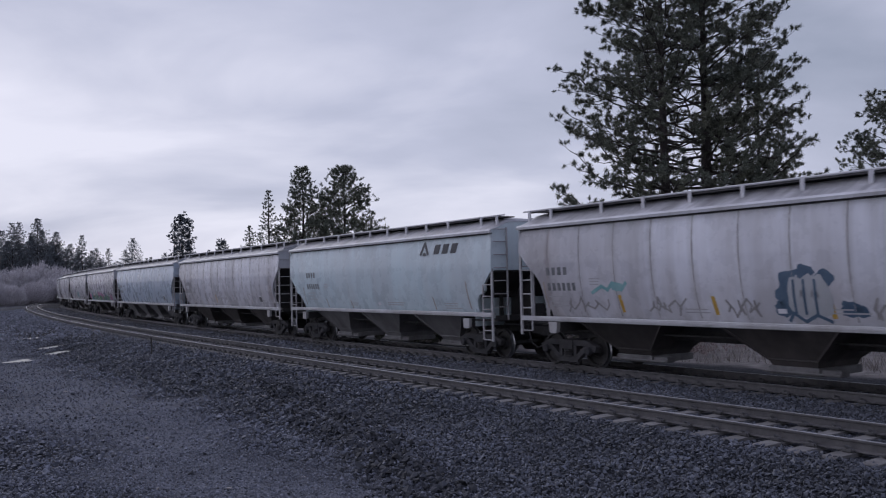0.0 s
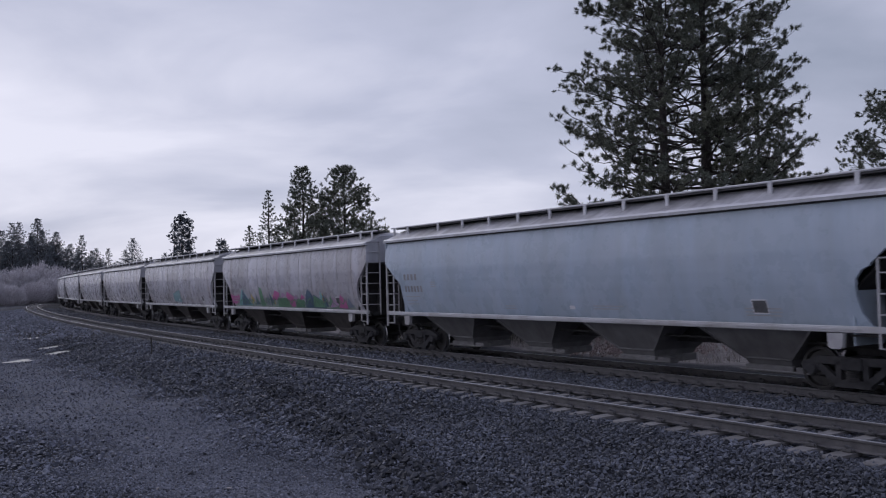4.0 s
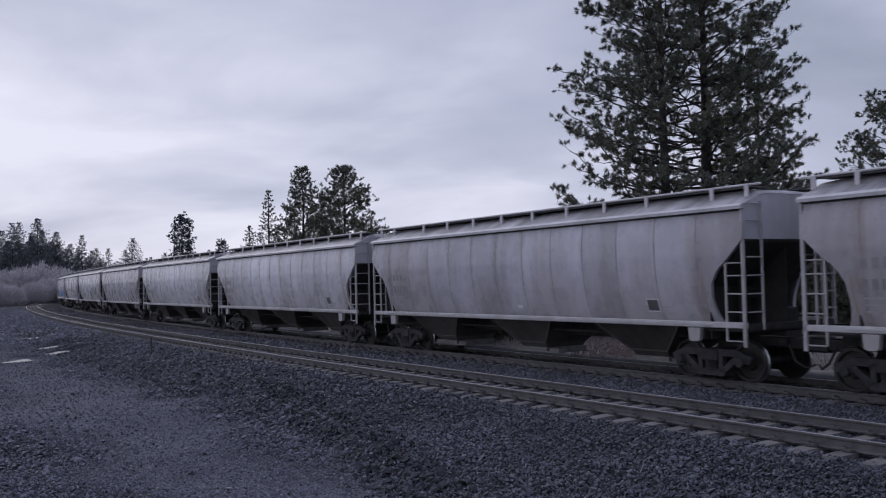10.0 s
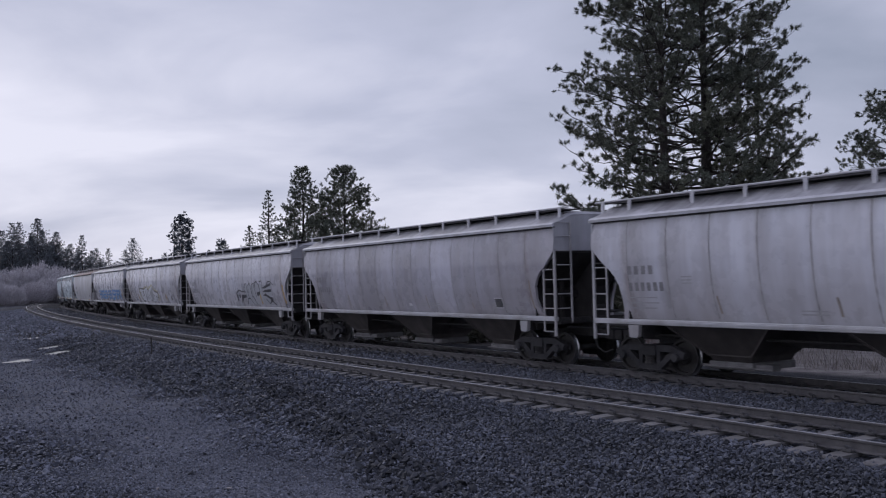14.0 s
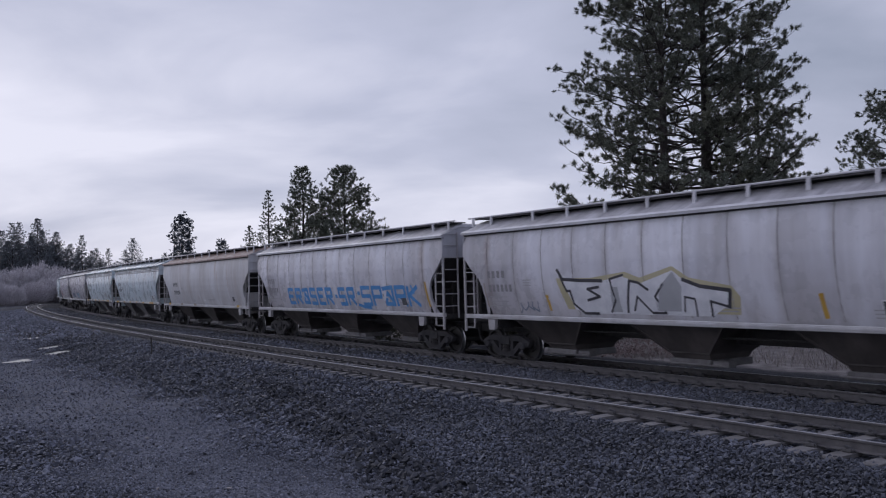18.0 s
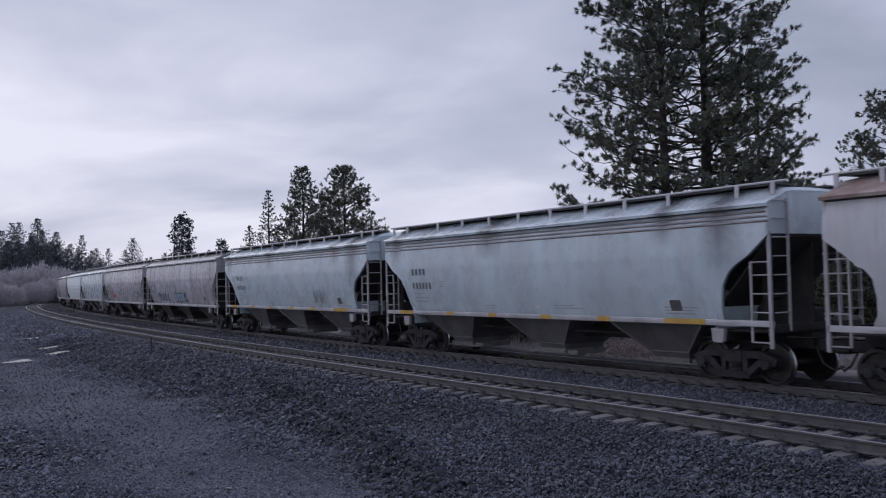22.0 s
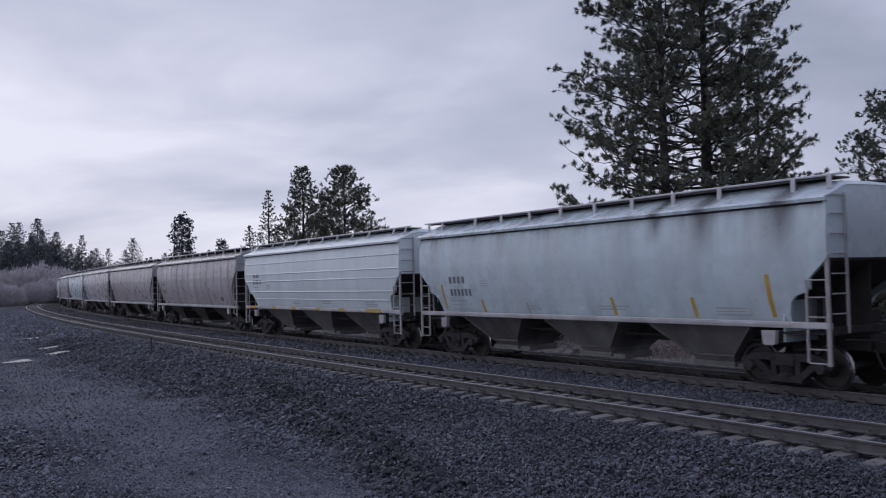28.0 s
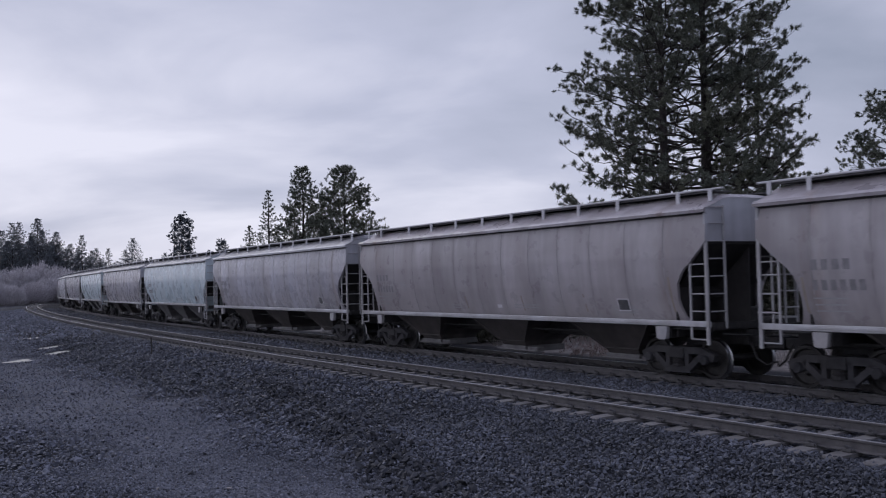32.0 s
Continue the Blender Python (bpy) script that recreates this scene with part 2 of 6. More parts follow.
mark_yellow = mat("yellow_reflector", (0.44, 0.26, 0.04), (0.56, 0.36, 0.08), 3.0, 0.55)
mark_white = mat("white_spray", (0.68, 0.67, 0.70), (0.75, 0.74, 0.76), 3.0, 0.6)
spray = {}
spray["blue"] = mat("blue_spray", (0.045, 0.225, 0.52), (0.10, 0.30, 0.60), 2.0, 0.55)
spray["teal"] = mat("teal_spray", (0.16, 0.36, 0.38), (0.25, 0.42, 0.43), 2.0, 0.6)
spray["green"] = mat("green_spray", (0.08, 0.20, 0.12), (0.16, 0.30, 0.18), 2.0, 0.6)
spray["moss"] = mat("faded_green_spray", (0.22, 0.29, 0.25), (0.33, 0.38, 0.35), 3.0, 0.6)
spray["navy"] = mat("navy_spray", (0.05, 0.09, 0.15), (0.09, 0.14, 0.20), 2.0, 0.6)
spray["pink"] = mat("magenta_spray", (0.40, 0.09, 0.25), (0.48, 0.15, 0.32), 2.0, 0.6)
spray["mauve"] = mat("mauve_spray", (0.36, 0.22, 0.36), (0.42, 0.28, 0.42), 2.0, 0.6)
spray["red"] = mat("red_spray", (0.40, 0.06, 0.07), (0.48, 0.10, 0.11), 2.0, 0.6)
spray["black"] = mat("black_spray", (0.035, 0.035, 0.045), (0.07, 0.07, 0.08), 2.0, 0.6)
spray["silver"] = mat("silver_spray", (0.60, 0.61, 0.65), (0.74, 0.75, 0.78), 2.5, 0.5)
spray["slate"] = mat("slate_spray", (0.17, 0.20, 0.26), (0.25, 0.27, 0.33), 2.0, 0.6)
spray["sky"] = mat("sky_blue_spray", (0.25, 0.45, 0.58), (0.33, 0.52, 0.64), 2.0, 0.6)
spray["ochre"] = mat("ochre_spray", (0.44, 0.33, 0.10), (0.52, 0.40, 0.14), 2.0, 0.6)
spray["faint_teal"] = mat("faded_teal_spray", (0.15, 0.28, 0.31), (0.23, 0.36, 0.38), 2.0, 0.6)
spray["haze"] = mat("thin_grey_spray", (0.42, 0.43, 0.46), (0.47, 0.48, 0.51), 1.0, 0.5)
spray["pale_ochre"] = mat("pale_ochre_spray", (0.44, 0.40, 0.25), (0.50, 0.46, 0.31), 1.0, 0.55)
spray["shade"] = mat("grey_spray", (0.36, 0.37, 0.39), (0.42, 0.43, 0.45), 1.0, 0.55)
spray["rose"] = mat("dull_rose_spray", (0.38, 0.20, 0.20), (0.45, 0.27, 0.26), 2.0, 0.6)
spray["ghost"] = mat("faded_scribble", (0.26, 0.245, 0.25), (0.31, 0.295, 0.295), 2.0, 0.7)
rail_side = mat("rusty_rail_side", (0.07, 0.067, 0.07), (0.11, 0.104, 0.106), 5.0, 0.75, roam=False)
rail_head = mat("polished_rail_head", (0.27, 0.275, 0.29), (0.36, 0.365, 0.385), 3.0, 0.5, metal=0.3, roam=False)
tie_concrete = mat("weathered_concrete", (0.10, 0.096, 0.097), (0.16, 0.154, 0.153), 5.0, 0.9, bump=0.25, bscale=40, rnd=0.2)
clip_steel = mat("clip_steel", (0.055, 0.053, 0.056), (0.09, 0.087, 0.09), 9.0, 0.7)
bark = mat("dark_pine_bark", (0.028, 0.024, 0.023), (0.055, 0.046, 0.042), 3.0, 0.95, bump=0.8, bscale=14)
grey_twig = mat("bare_grey_twigs", (0.24, 0.22, 0.22), (0.32, 0.295, 0.295), 4.0, 0.95)
post_steel = mat("weathered_post", (0.03, 0.028, 0.027), (0.05, 0.046, 0.043), 6.0, 0.85)


def island_mat(name, c1, c2, rough=0.8, patch=None):
    """A tone per loose piece between two colours, for needles and stones; patch drifts over larger spots."""
    m = bpy.data.materials.new(name)
    m.use_nodes = True
    nt = m.node_tree
    n, link, bsdf = nt.nodes.new, nt.links.new, nt.nodes["Principled BSDF"]
    geo, mix = n("ShaderNodeNewGeometry"), n("ShaderNodeMix")
    mix.data_type = "RGBA"
    mix.inputs["A"].default_value, mix.inputs["B"].default_value = (*c1, 1), (*c2, 1)
    link(geo.outputs["Random Per Island"], mix.inputs["Factor"])
    col = mix.outputs["Result"]
    if patch:
        tc, tx, rr, m2 = n("ShaderNodeTexCoord"), n("ShaderNodeTexNoise"), n("ShaderNodeMapRange"), n("ShaderNodeMix")
        tx.inputs["Scale"].default_value = 0.35
        link(tc.outputs["Object"], tx.inputs["Vector"])
        link(tx.outputs["Fac"], rr.inputs["Value"])
        rr.inputs["From Min"].default_value, rr.inputs["From Max"].default_value = 0.4, 0.65
        rr.inputs["To Max"].default_value = 0.7
        m2.data_type = "RGBA"
        link(rr.outputs[0], m2.inputs["Factor"])
        link(col, m2.inputs["A"])
        m2.inputs["B"].default_value = (*patch, 1)
        col = m2.outputs["Result"]
    link(col, bsdf.inputs["Base Color"])
    bsdf.inputs["Roughness"].default_value = rough
    return m


needle = island_mat("pine_needles", (0.075, 0.09, 0.075), (0.155, 0.175, 0.14), 0.6, patch=(0.15, 0.15, 0.10))
# Distance haze is mixed into this greyer, bluer needle colour.
needle_hazed = island_mat("hazy_pine_needles", (0.095, 0.112, 0.13), (0.155, 0.172, 0.195), 0.8)
stone_mat = island_mat("loose_ballast_stone", (0.018, 0.02, 0.027), (0.142, 0.155, 0.196), 0.64, patch=(0.045, 0.05, 0.062))
fine_mat = island_mat("fine_gravel_chip", (0.075, 0.081, 0.102), (0.27, 0.286, 0.34), 0.85, patch=(0.15, 0.16, 0.195))
pale_mat = island_mat("pale_flat_chip", (0.16, 0.15, 0.15), (0.34, 0.32, 0.31), 0.85)
straw_blade = island_mat("straw_blades", (0.20, 0.18, 0.165), (0.36, 0.325, 0.30), 0.9)
twig_blade = island_mat("thin_bare_twigs", (0.47, 0.45, 0.475), (0.63, 0.605, 0.635), 0.95)
brush_leaf = island_mat("dark_undergrowth", (0.04, 0.045, 0.03), (0.09, 0.085, 0.06), 0.9)
rust_leaf = island_mat("rust_brown_shrub", (0.22, 0.17, 0.158), (0.30, 0.235, 0.22), 0.95)
clod_mat = island_mat("dark_clod", (0.012, 0.013, 0.016), (0.058, 0.062, 0.076), 0.8)
yard_mat = island_mat("yard_stone", (0.03, 0.033, 0.045), (0.20, 0.215, 0.268), 0.7, patch=(0.09, 0.097, 0.12))


def ground_mat():
    """Coarse ballast base near the rails with the stones' gap shade in its colour, finer damp gravel on the track
    beside it, dry turf beyond.
    """
    m = bpy.data.materials.new("gravel_ground")
    m.use_nodes = True
    nt = m.node_tree
    n, link, bsdf = nt.nodes.new, nt.links.new, nt.nodes["Principled BSDF"]
    tc = n("ShaderNodeTexCoord")

    def tex(kind, sc):
        t = n(kind)
        t.inputs["Scale"].default_value = sc
        link(tc.outputs["Object"], t.inputs["Vector"])
        return t

    def mixc(f, a, b):
        x = n("ShaderNodeMix")
        x.data_type = "RGBA"
        link(f, x.inputs["Factor"])
        for v, k in ((a, "A"), (b, "B")):
            if isinstance(v, tuple):
                x.inputs[k].default_value = (*v, 1)
            else:
                link(v, x.inputs[k])
        return x.outputs["Result"]

    def rng(v, a, b):
        r = n("ShaderNodeMapRange")
        r.inputs["From Min"].default_value, r.inputs["From Max"].default_value = a, b
        link(v, r.inputs["Value"])
        return r.outputs[0]

    cell, pebble = tex("ShaderNodeTexVoronoi", 16.0), tex("ShaderNodeTexVoronoi", 42.0)
    sepc, sepp = n("ShaderNodeSeparateColor"), n("ShaderNodeSeparateColor")
    link(cell.outputs["Color"], sepc.inputs[0])
    link(pebble.outputs["Color"], sepp.inputs[0])
    stain = tex("ShaderNodeTexNoise", 0.45)
    stain.inputs["Detail"].default_value = 7
    lump, drift = tex("ShaderNodeTexNoise", 3.2), tex("ShaderNodeTexNoise", 11.0)
    lump.inputs["Detail"].default_value = drift.inputs["Detail"].default_value = 6
    # Near-black base: shade in the gaps between stones is painted in here.
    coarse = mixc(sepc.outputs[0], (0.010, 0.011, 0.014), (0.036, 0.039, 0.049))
    fine = mixc(sepp.outputs[0], (0.10, 0.106, 0.13), (0.19, 0.20, 0.238))
    fine = mixc(rng(stain.outputs["Fac"], 0.42, 0.66), fine, (0.11, 0.116, 0.14))
    fine = mixc(rng(drift.outputs["Fac"], 0.5, 0.7), fine, (0.045, 0.046, 0.052))
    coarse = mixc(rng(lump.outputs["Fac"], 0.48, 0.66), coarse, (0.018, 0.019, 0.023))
    turf = mixc(rng(tex("ShaderNodeTexNoise", 2.2).outputs["Fac"], 0.35, 0.65), (0.14, 0.128, 0.122), (0.24, 0.222, 0.212))
    zone = n("ShaderNodeAttribute")
    zone.attribute_name = "zone"
    sz = n("ShaderNodeSeparateColor")
    link(zone.outputs["Color"], sz.inputs[0])
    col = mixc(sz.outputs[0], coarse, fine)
    col = mixc(sz.outputs[1], col, turf)
    link(col, bsdf.inputs["Base Color"])
    bsdf.inputs["Roughness"].default_value = 0.95
    bsdf.inputs["Specular IOR Level"].default_value = 0.2
    b = n("ShaderNodeBump")
    b.inputs["Strength"].default_value, b.inputs["Distance"].default_value = 0.9, 0.03
    link(cell.outputs["Distance"], b.inputs["Height"])
    b2 = n("ShaderNodeBump")
    b2.inputs["Strength"].default_value, b2.inputs["Distance"].default_value = 0.5, 0.012
    link(pebble.outputs["Distance"], b2.inputs["Height"])
    link(b.outputs[0], b2.inputs["Normal"])
    link(b2.outputs[0], bsdf.inputs["Normal"])
    return m


ground_gravel = ground_mat()
water_mat = bpy.data.materials.new("still_puddle_water")
water_mat.use_nodes = True
wb = water_mat.node_tree.nodes["Principled BSDF"]
wb.inputs["Base Color"].default_value = (0.03, 0.03, 0.032, 1)
wb.inputs["Roughness"].default_value = 0.30


# ---- mesh helpers ----
class Solid:
    """Vertices and faces of one mesh, with a material index per face."""

    def __init__(self):
        self.v, self.f, self.m = [], [], []

    def add(self, verts, faces, mi=0):
        o = len(self.v)
        self.v += [tuple(p) for p in verts]
        self.f += [tuple(i + o for i in fc) for fc in faces]
        self.m += [mi] * len(faces)
        return self

    def box(self, x0, x1, y0, y1, z0, z1, mi=0, bev=0.0):
        if bev:
            b = bev
            vs = []
            for z, i in ((z0, b), (z0 + b, 0), (z1 - b, 0), (z1, b)):
                vs += [(x0 + i, y0 + i, z), (x1 - i, y0 + i, z), (x1 - i, y1 - i, z), (x0 + i, y1 - i, z)]
            fs = [(3, 2, 1, 0), (12, 13, 14, 15)]
            for k in range(3):
                for j in range(4):
                    a, c = k * 4 + j, k * 4 + (j + 1) % 4
                    fs.append((a, c, c + 4, a + 4))
            return self.add(vs, fs, mi)
        vs = [(x, y, z) for z in (z0, z1) for x, y in ((x0, y0), (x1, y0), (x1, y1), (x0, y1))]
        return self.add(vs, [(3, 2, 1, 0), (4, 5, 6, 7), (0, 1, 5, 4), (1, 2, 6, 5), (2, 3, 7, 6), (3, 0, 4, 7)], mi)

    def tube(self, pts, r, n=6, mi=0, cap=True):
        """A round bar along points; r is one radius or one per point."""
        pts = [Vector(p) for p in pts]
        rs = r if isinstance(r, (list, tuple)) else [r] * len(pts)
        vs = []
        for i, p in enumerate(pts):
            d = (pts[min(i + 1, len(pts) - 1)] - pts[max(i - 1, 0)]).normalized()
            a = d.cross(Vector((0, 0, 1)) if abs(d.z) < 0.9 else Vector((1, 0, 0))).normalized()
            b = d.cross(a)
            vs += [p + (a * math.cos(2 * math.pi * k / n) + b * math.sin(2 * math.pi * k / n)) * rs[i] for k in range(n)]
        fs = []
        for i in range(len(pts) - 1):
            for k in range(n):
                a, c = i * n + k, i * n + (k + 1) % n
                fs.append((a, a + n, c + n, c))
        if cap:
            fs += [tuple(range(n)), tuple(range(len(vs) - 1, len(vs) - 1 - n, -1))]
        return self.add(vs, fs, mi)

    def beam(self, a, b, w, h, mi=0):
        """A bar of width w along y and height h between two points in the xz-plane."""
        a, b = Vector(a), Vector(b)
        d = (b - a).normalized()
        up = Vector((-d.z, 0, d.x)) * h / 2
        sd = Vector((0, w / 2, 0))
        vs = [p + s * sd + u * up for p in (a, b) for s, u in ((-1, -1), (1, -1), (1, 1), (-1, 1))]
        return self.add(vs, [(0, 1, 2, 3), (7, 6, 5, 4), (0, 4, 5, 1), (1, 5, 6, 2), (2, 6, 7, 3), (3, 7, 4, 0)], mi)

    def lathe_y(self, prof, n, mi=None):
        """Turns (radius, y) points round the y-axis; mi gives the material of each band."""
        vs, fs, ms = [], [], []
        for r, y in prof:
            vs += [(r * math.cos(2 * math.pi * k / n), y, r * math.sin(2 * math.pi * k / n)) for k in range(n)]
        o = len(self.v)
        self.v += vs
        for i in range(len(prof) - 1):
            for k in range(n):
                a, c = i * n + k, i * n + (k + 1) % n
                self.f.append((o + a, o + a + n, o + c + n, o + c))
                self.m.append(mi[i] if mi else 0)
        return self

    def prism_y(self, outline, y0, y1, mi=0):
        k = len(outline)
        vs = [(x, y0, z) for x, z in outline] + [(x, y1, z) for x, z in outline]
        fs = [tuple(range(k)), tuple(range(2 * k - 1, k - 1, -1))] + [(i, i + k, (i + 1) % k + k, (i + 1) % k) for i in range(k)]
        return self.add(vs, fs, mi)

    def mesh(self, name, mats):
        me = bpy.data.meshes.new(name)
        me.from_pydata(self.v, [], self.f)
        for m in mats if isinstance(mats, (list, tuple)) else [mats]:
            me.materials.append(m)
        me.polygons.foreach_set("material_index", self.m)
        me.update()
        return me


def smooth(me):
    me.polygons.foreach_set("use_smooth", [True] * len(me.polygons))
    return me


def part(name, data, mats, parent, label="", at=None):
    """One mesh object under a thing or a part; data is a Solid or a ready mesh."""
    ob = new(name, data if isinstance(data, bpy.types.Mesh) else data.mesh(name, mats))
    ob.parent = parent
    if at is not None:
        ob.matrix_basis = at
    return tagged(ob, label)


def thing(name, label, category, group="", kind="", at=None):
    e = new(name)
    e.empty_display_size = 0.3
    if at is not None:
        e.matrix_basis = at
    return tagged(e, label, category, group, kind)


def fast_mesh(name, verts, faces, mats):
    """A mesh from numpy arrays of vertices and equal-sided faces."""
    me = bpy.data.meshes.new(name)
    k = faces.shape[1]
    me.vertices.add(len(verts))
    me.vertices.foreach_set("co", np.ascontiguousarray(verts, dtype=np.float32).ravel())
    me.loops.add(faces.size)
    me.loops.foreach_set("vertex_index", np.ascontiguousarray(faces, dtype=np.int32).ravel())
    me.polygons.add(len(faces))
    me.polygons.foreach_set("loop_start", np.arange(0, faces.size, k, dtype=np.int32))
    me.polygons.foreach_set("loop_total", np.full(len(faces), k, dtype=np.int32))
    for m in mats:
        me.materials.append(m)
    me.update(calc_edges=True)
    return me


# ---- the line of the railway ----
# s runs along the train's track, from behind the camera's right to the far bend.
KNOTS_S = [-460, 0, 60, 110, 160, 230, 275, 340, 700]
KNOTS_K = [0.000023, 0.000023, -0.00143, -0.000805, -0.002847, -0.004819, -0.004819, 0.0, 0.0]
STEP = 0.5
PS = np.arange(-450, 690 + STEP, STEP)
_k = np.interp(PS, KNOTS_S, KNOTS_K)
_a = np.concatenate([[0], np.cumsum((_k[1:] + _k[:-1]) / 2 * STEP)])
_i0 = int(np.argmin(np.abs(PS)))
PA = _a - _a[_i0] + 2.14212
_dx, _dy = np.cos(PA), np.sin(PA)
PX = np.concatenate([[0], np.cumsum((_dx[1:] + _dx[:-1]) / 2 * STEP)])
PY = np.concatenate([[0], np.cumsum((_dy[1:] + _dy[:-1]) / 2 * STEP)])
PX, PY = PX - PX[_i0] + 15.783, PY - PY[_i0] + 8.3579
SIDING, SIDING_Z = 5.06, 0.068                 # the empty track in front of the train's


def on_line(s, off=0.0):
    """A point off metres towards the camera from the train's track, at s."""
    x, y, a = np.interp(s, PS, PX), np.interp(s, PS, PY), np.interp(s, PS, PA)
    return x - math.sin(a) * off, y + math.cos(a) * off, a


def offset_of(x, y, stride=4):
    """Signed distance from the train's track (towards the camera positive) and s, for arrays of points."""
    x, y = np.ravel(x), np.ravel(y)
    off, ss = np.empty(len(x)), np.empty(len(x))
    qx, qy, qa, qs = PX[::stride], PY[::stride], PA[::stride], PS[::stride]
    for i in range(0, len(x), 4000):
        dx, dy = x[i:i + 4000, None] - qx, y[i:i + 4000, None] - qy
        j = np.argmin(dx * dx + dy * dy, axis=1)
        r = np.arange(len(j))
        off[i:i + 4000] = -np.sin(qa[j]) * dx[r, j] + np.cos(qa[j]) * dy[r, j]
        far = np.sqrt(dx[r, j] ** 2 + dy[r, j] ** 2)
        near = far < 60
        off[i:i + 4000] = np.where(near, off[i:i + 4000], np.sign(off[i:i + 4000]) * far)
        ss[i:i + 4000] = qs[j] + np.where(near, np.cos(qa[j]) * dx[r, j] + np.sin(qa[j]) * dy[r, j], 0.0)
    return off, ss


PROFILE_O = [-60, -16, -9, -5.0, -3.4, -2.2, -1.2, 2.0, 3.2, 7.0, 8.0, 9.2, 10.4, 60]
PROFILE_Z = [-0.10, -0.22, -0.32, -0.35, -0.33, -0.225, -0.20, -0.20, -0.165, -0.165, -0.30, -0.36, -0.50, -0.50]


PUDDLES = [(-18.15, 43.4, 0.50, 1.2, 1), (-18.0, 38.7, 0.40, 0.9, 2), (-20.2, 48.0, 0.45, 2.2, 4), (-25.6, 57.0, 0.6, 1.4, 3)]


def ridge_at(s):
    """How far off the train's track the ridge of clods runs."""
    return np.interp(s, [11, 13.5, 16, 20.5, 24.5, 28], [11.3, 10.9, 10.2, 9.1, 8.6, 8.3])


def ground_z(x, y):
    x, y = np.ravel(x), np.ravel(y)
    off, s = offset_of(x, y)
    z = np.interp(off, PROFILE_O, PROFILE_Z)
    wob = np.array([noise.noise(Vector((a * 0.35, b * 0.35, 0.0))) for a, b in zip(np.ravel(x), np.ravel(y))])
    wob2 = np.array([noise.noise(Vector((a * 1.3, b * 1.3, 5.0))) for a, b in zip(np.ravel(x), np.ravel(y))])
    rough = np.clip((np.abs(off - 2.4) - 4.6) / 3.0, 0.0, 1.0) * (1 - 0.75 * np.exp(-((off - 12.6) / 2.0) ** 2))
    z = z + (wob * 0.09 + wob2 * 0.045) * rough
    # a low ridge of clods pushed up between the shoulder and the road
    ridge = np.exp(-((off - ridge_at(s)) / 0.48) ** 2) * np.clip((s - 11) / 2, 0, 1) * np.clip((28 - s) / 3, 0, 1)
    z = z + ridge * (0.14 + 0.12 * wob2)
    for px, py, rx, ry, _ in PUDDLES:
        near = np.exp(-(((x - px) / (rx * 2.2)) ** 2 + ((y - py) / (ry * 1.8)) ** 2) ** 2)
        z = z * (1 - near) - 0.52 * near
    return z, off, s


# ---- covered hopper cars ----
# Local frame of a car: x forward (its way of travel), y to its left, z up from the rail head; the camera sees the side at -y.
SIDE = [(1.30, 1.28), (1.46, 1.345), (1.60, 1.40), (1.90, 1.495), (2.20, 1.56), (2.50, 1.60), (2.90, 1.63), (3.30, 1.628), (3.60, 1.602), (3.86, 1.55)]
EAVE = [(1.60, 3.885), (1.675, 3.875), (1.685, 3.945), (1.60, 4.0)]
ROOF = [(1.60, 4.0), (1.45, 4.07), (1.28, 4.15), (1.12, 4.245), (1.0, 4.315), (0.85, 4.345), (0.5, 4.36), (0.0, 4.37)]
GAP = 1.38
CUTS = {
    "round": [(3.22, 0.0), (3.02, 0.20), (2.85, 0.38), (2.72, 0.53), (2.60, 0.69), (2.45, 0.82), (2.25, 0.94), (1.90, 0.99), (1.70, 0.97), (1.50, 0.91), (1.30, 0.80)],
    "stepped": [(2.74, 0.0), (2.38, 0.40), (2.34, 0.45), (2.12, 0.47), (2.06, 0.58), (1.98, 0.82), (1.85, 0.96), (1.60, 1.05), (1.30, 1.08)],
    "deep": [(3.30, 0.0), (2.85, 0.55), (2.66, 0.90), (2.50, 1.12), (2.20, 1.32), (1.80, 1.44), (1.30, 1.52)],
    "angular": [(3.10, 0.0), (2.95, 0.22), (2.80, 0.42), (2.66, 0.58), (2.62, 0.64), (2.57, 0.66), (2.48, 0.86), (2.30, 1.0), (1.95, 1.03), (1.60, 0.97), (1.45, 0.86), (1.30, 0.8)],
}


def side_y(z):
    return float(np.interp(z, [p[0] for p in SIDE], [p[1] for p in SIDE]))


def side_patch(s, pts, z_bias=0.008, mi=0, flip=-1):
    """A patch of paint lying on the side sheet: quads between rows of (x0, x1, z)."""
    vs = []
    for x0, x1, z in pts:
        y = flip * (side_y(z) + z_bias)
        vs += [(x0, y, z), (x1, y, z)]
    s.add(vs, [(2 * i, 2 * i + 1, 2 * i + 3, 2 * i + 2) for i in range(len(pts) - 1)], mi)


def side_stroke(s, a, b, w, mi=0, bias=0.008):
    """A painted stroke on the camera's side from a to b, both (x, z)."""
    a, b = Vector(a), Vector(b)
    d = b - a
    if d.length < 1e-4:
        return
    nrm = Vector((-d.y, d.x)).normalized() * w / 2
    a, b = a - d.normalized() * w * 0.3, b + d.normalized() * w * 0.3
    k = max(1, int(abs(b.y - a.y) / 0.25))
    vs = []
    for i in range(k + 1):
        p = a.lerp(b, i / k)
        for q in (p - nrm, p + nrm):
            vs.append((q.x, -(side_y(q.y) + bias), q.y))
    s.add(vs, [(2 * i, 2 * i + 1, 2 * i + 3, 2 * i + 2) for i in range(k)], mi)


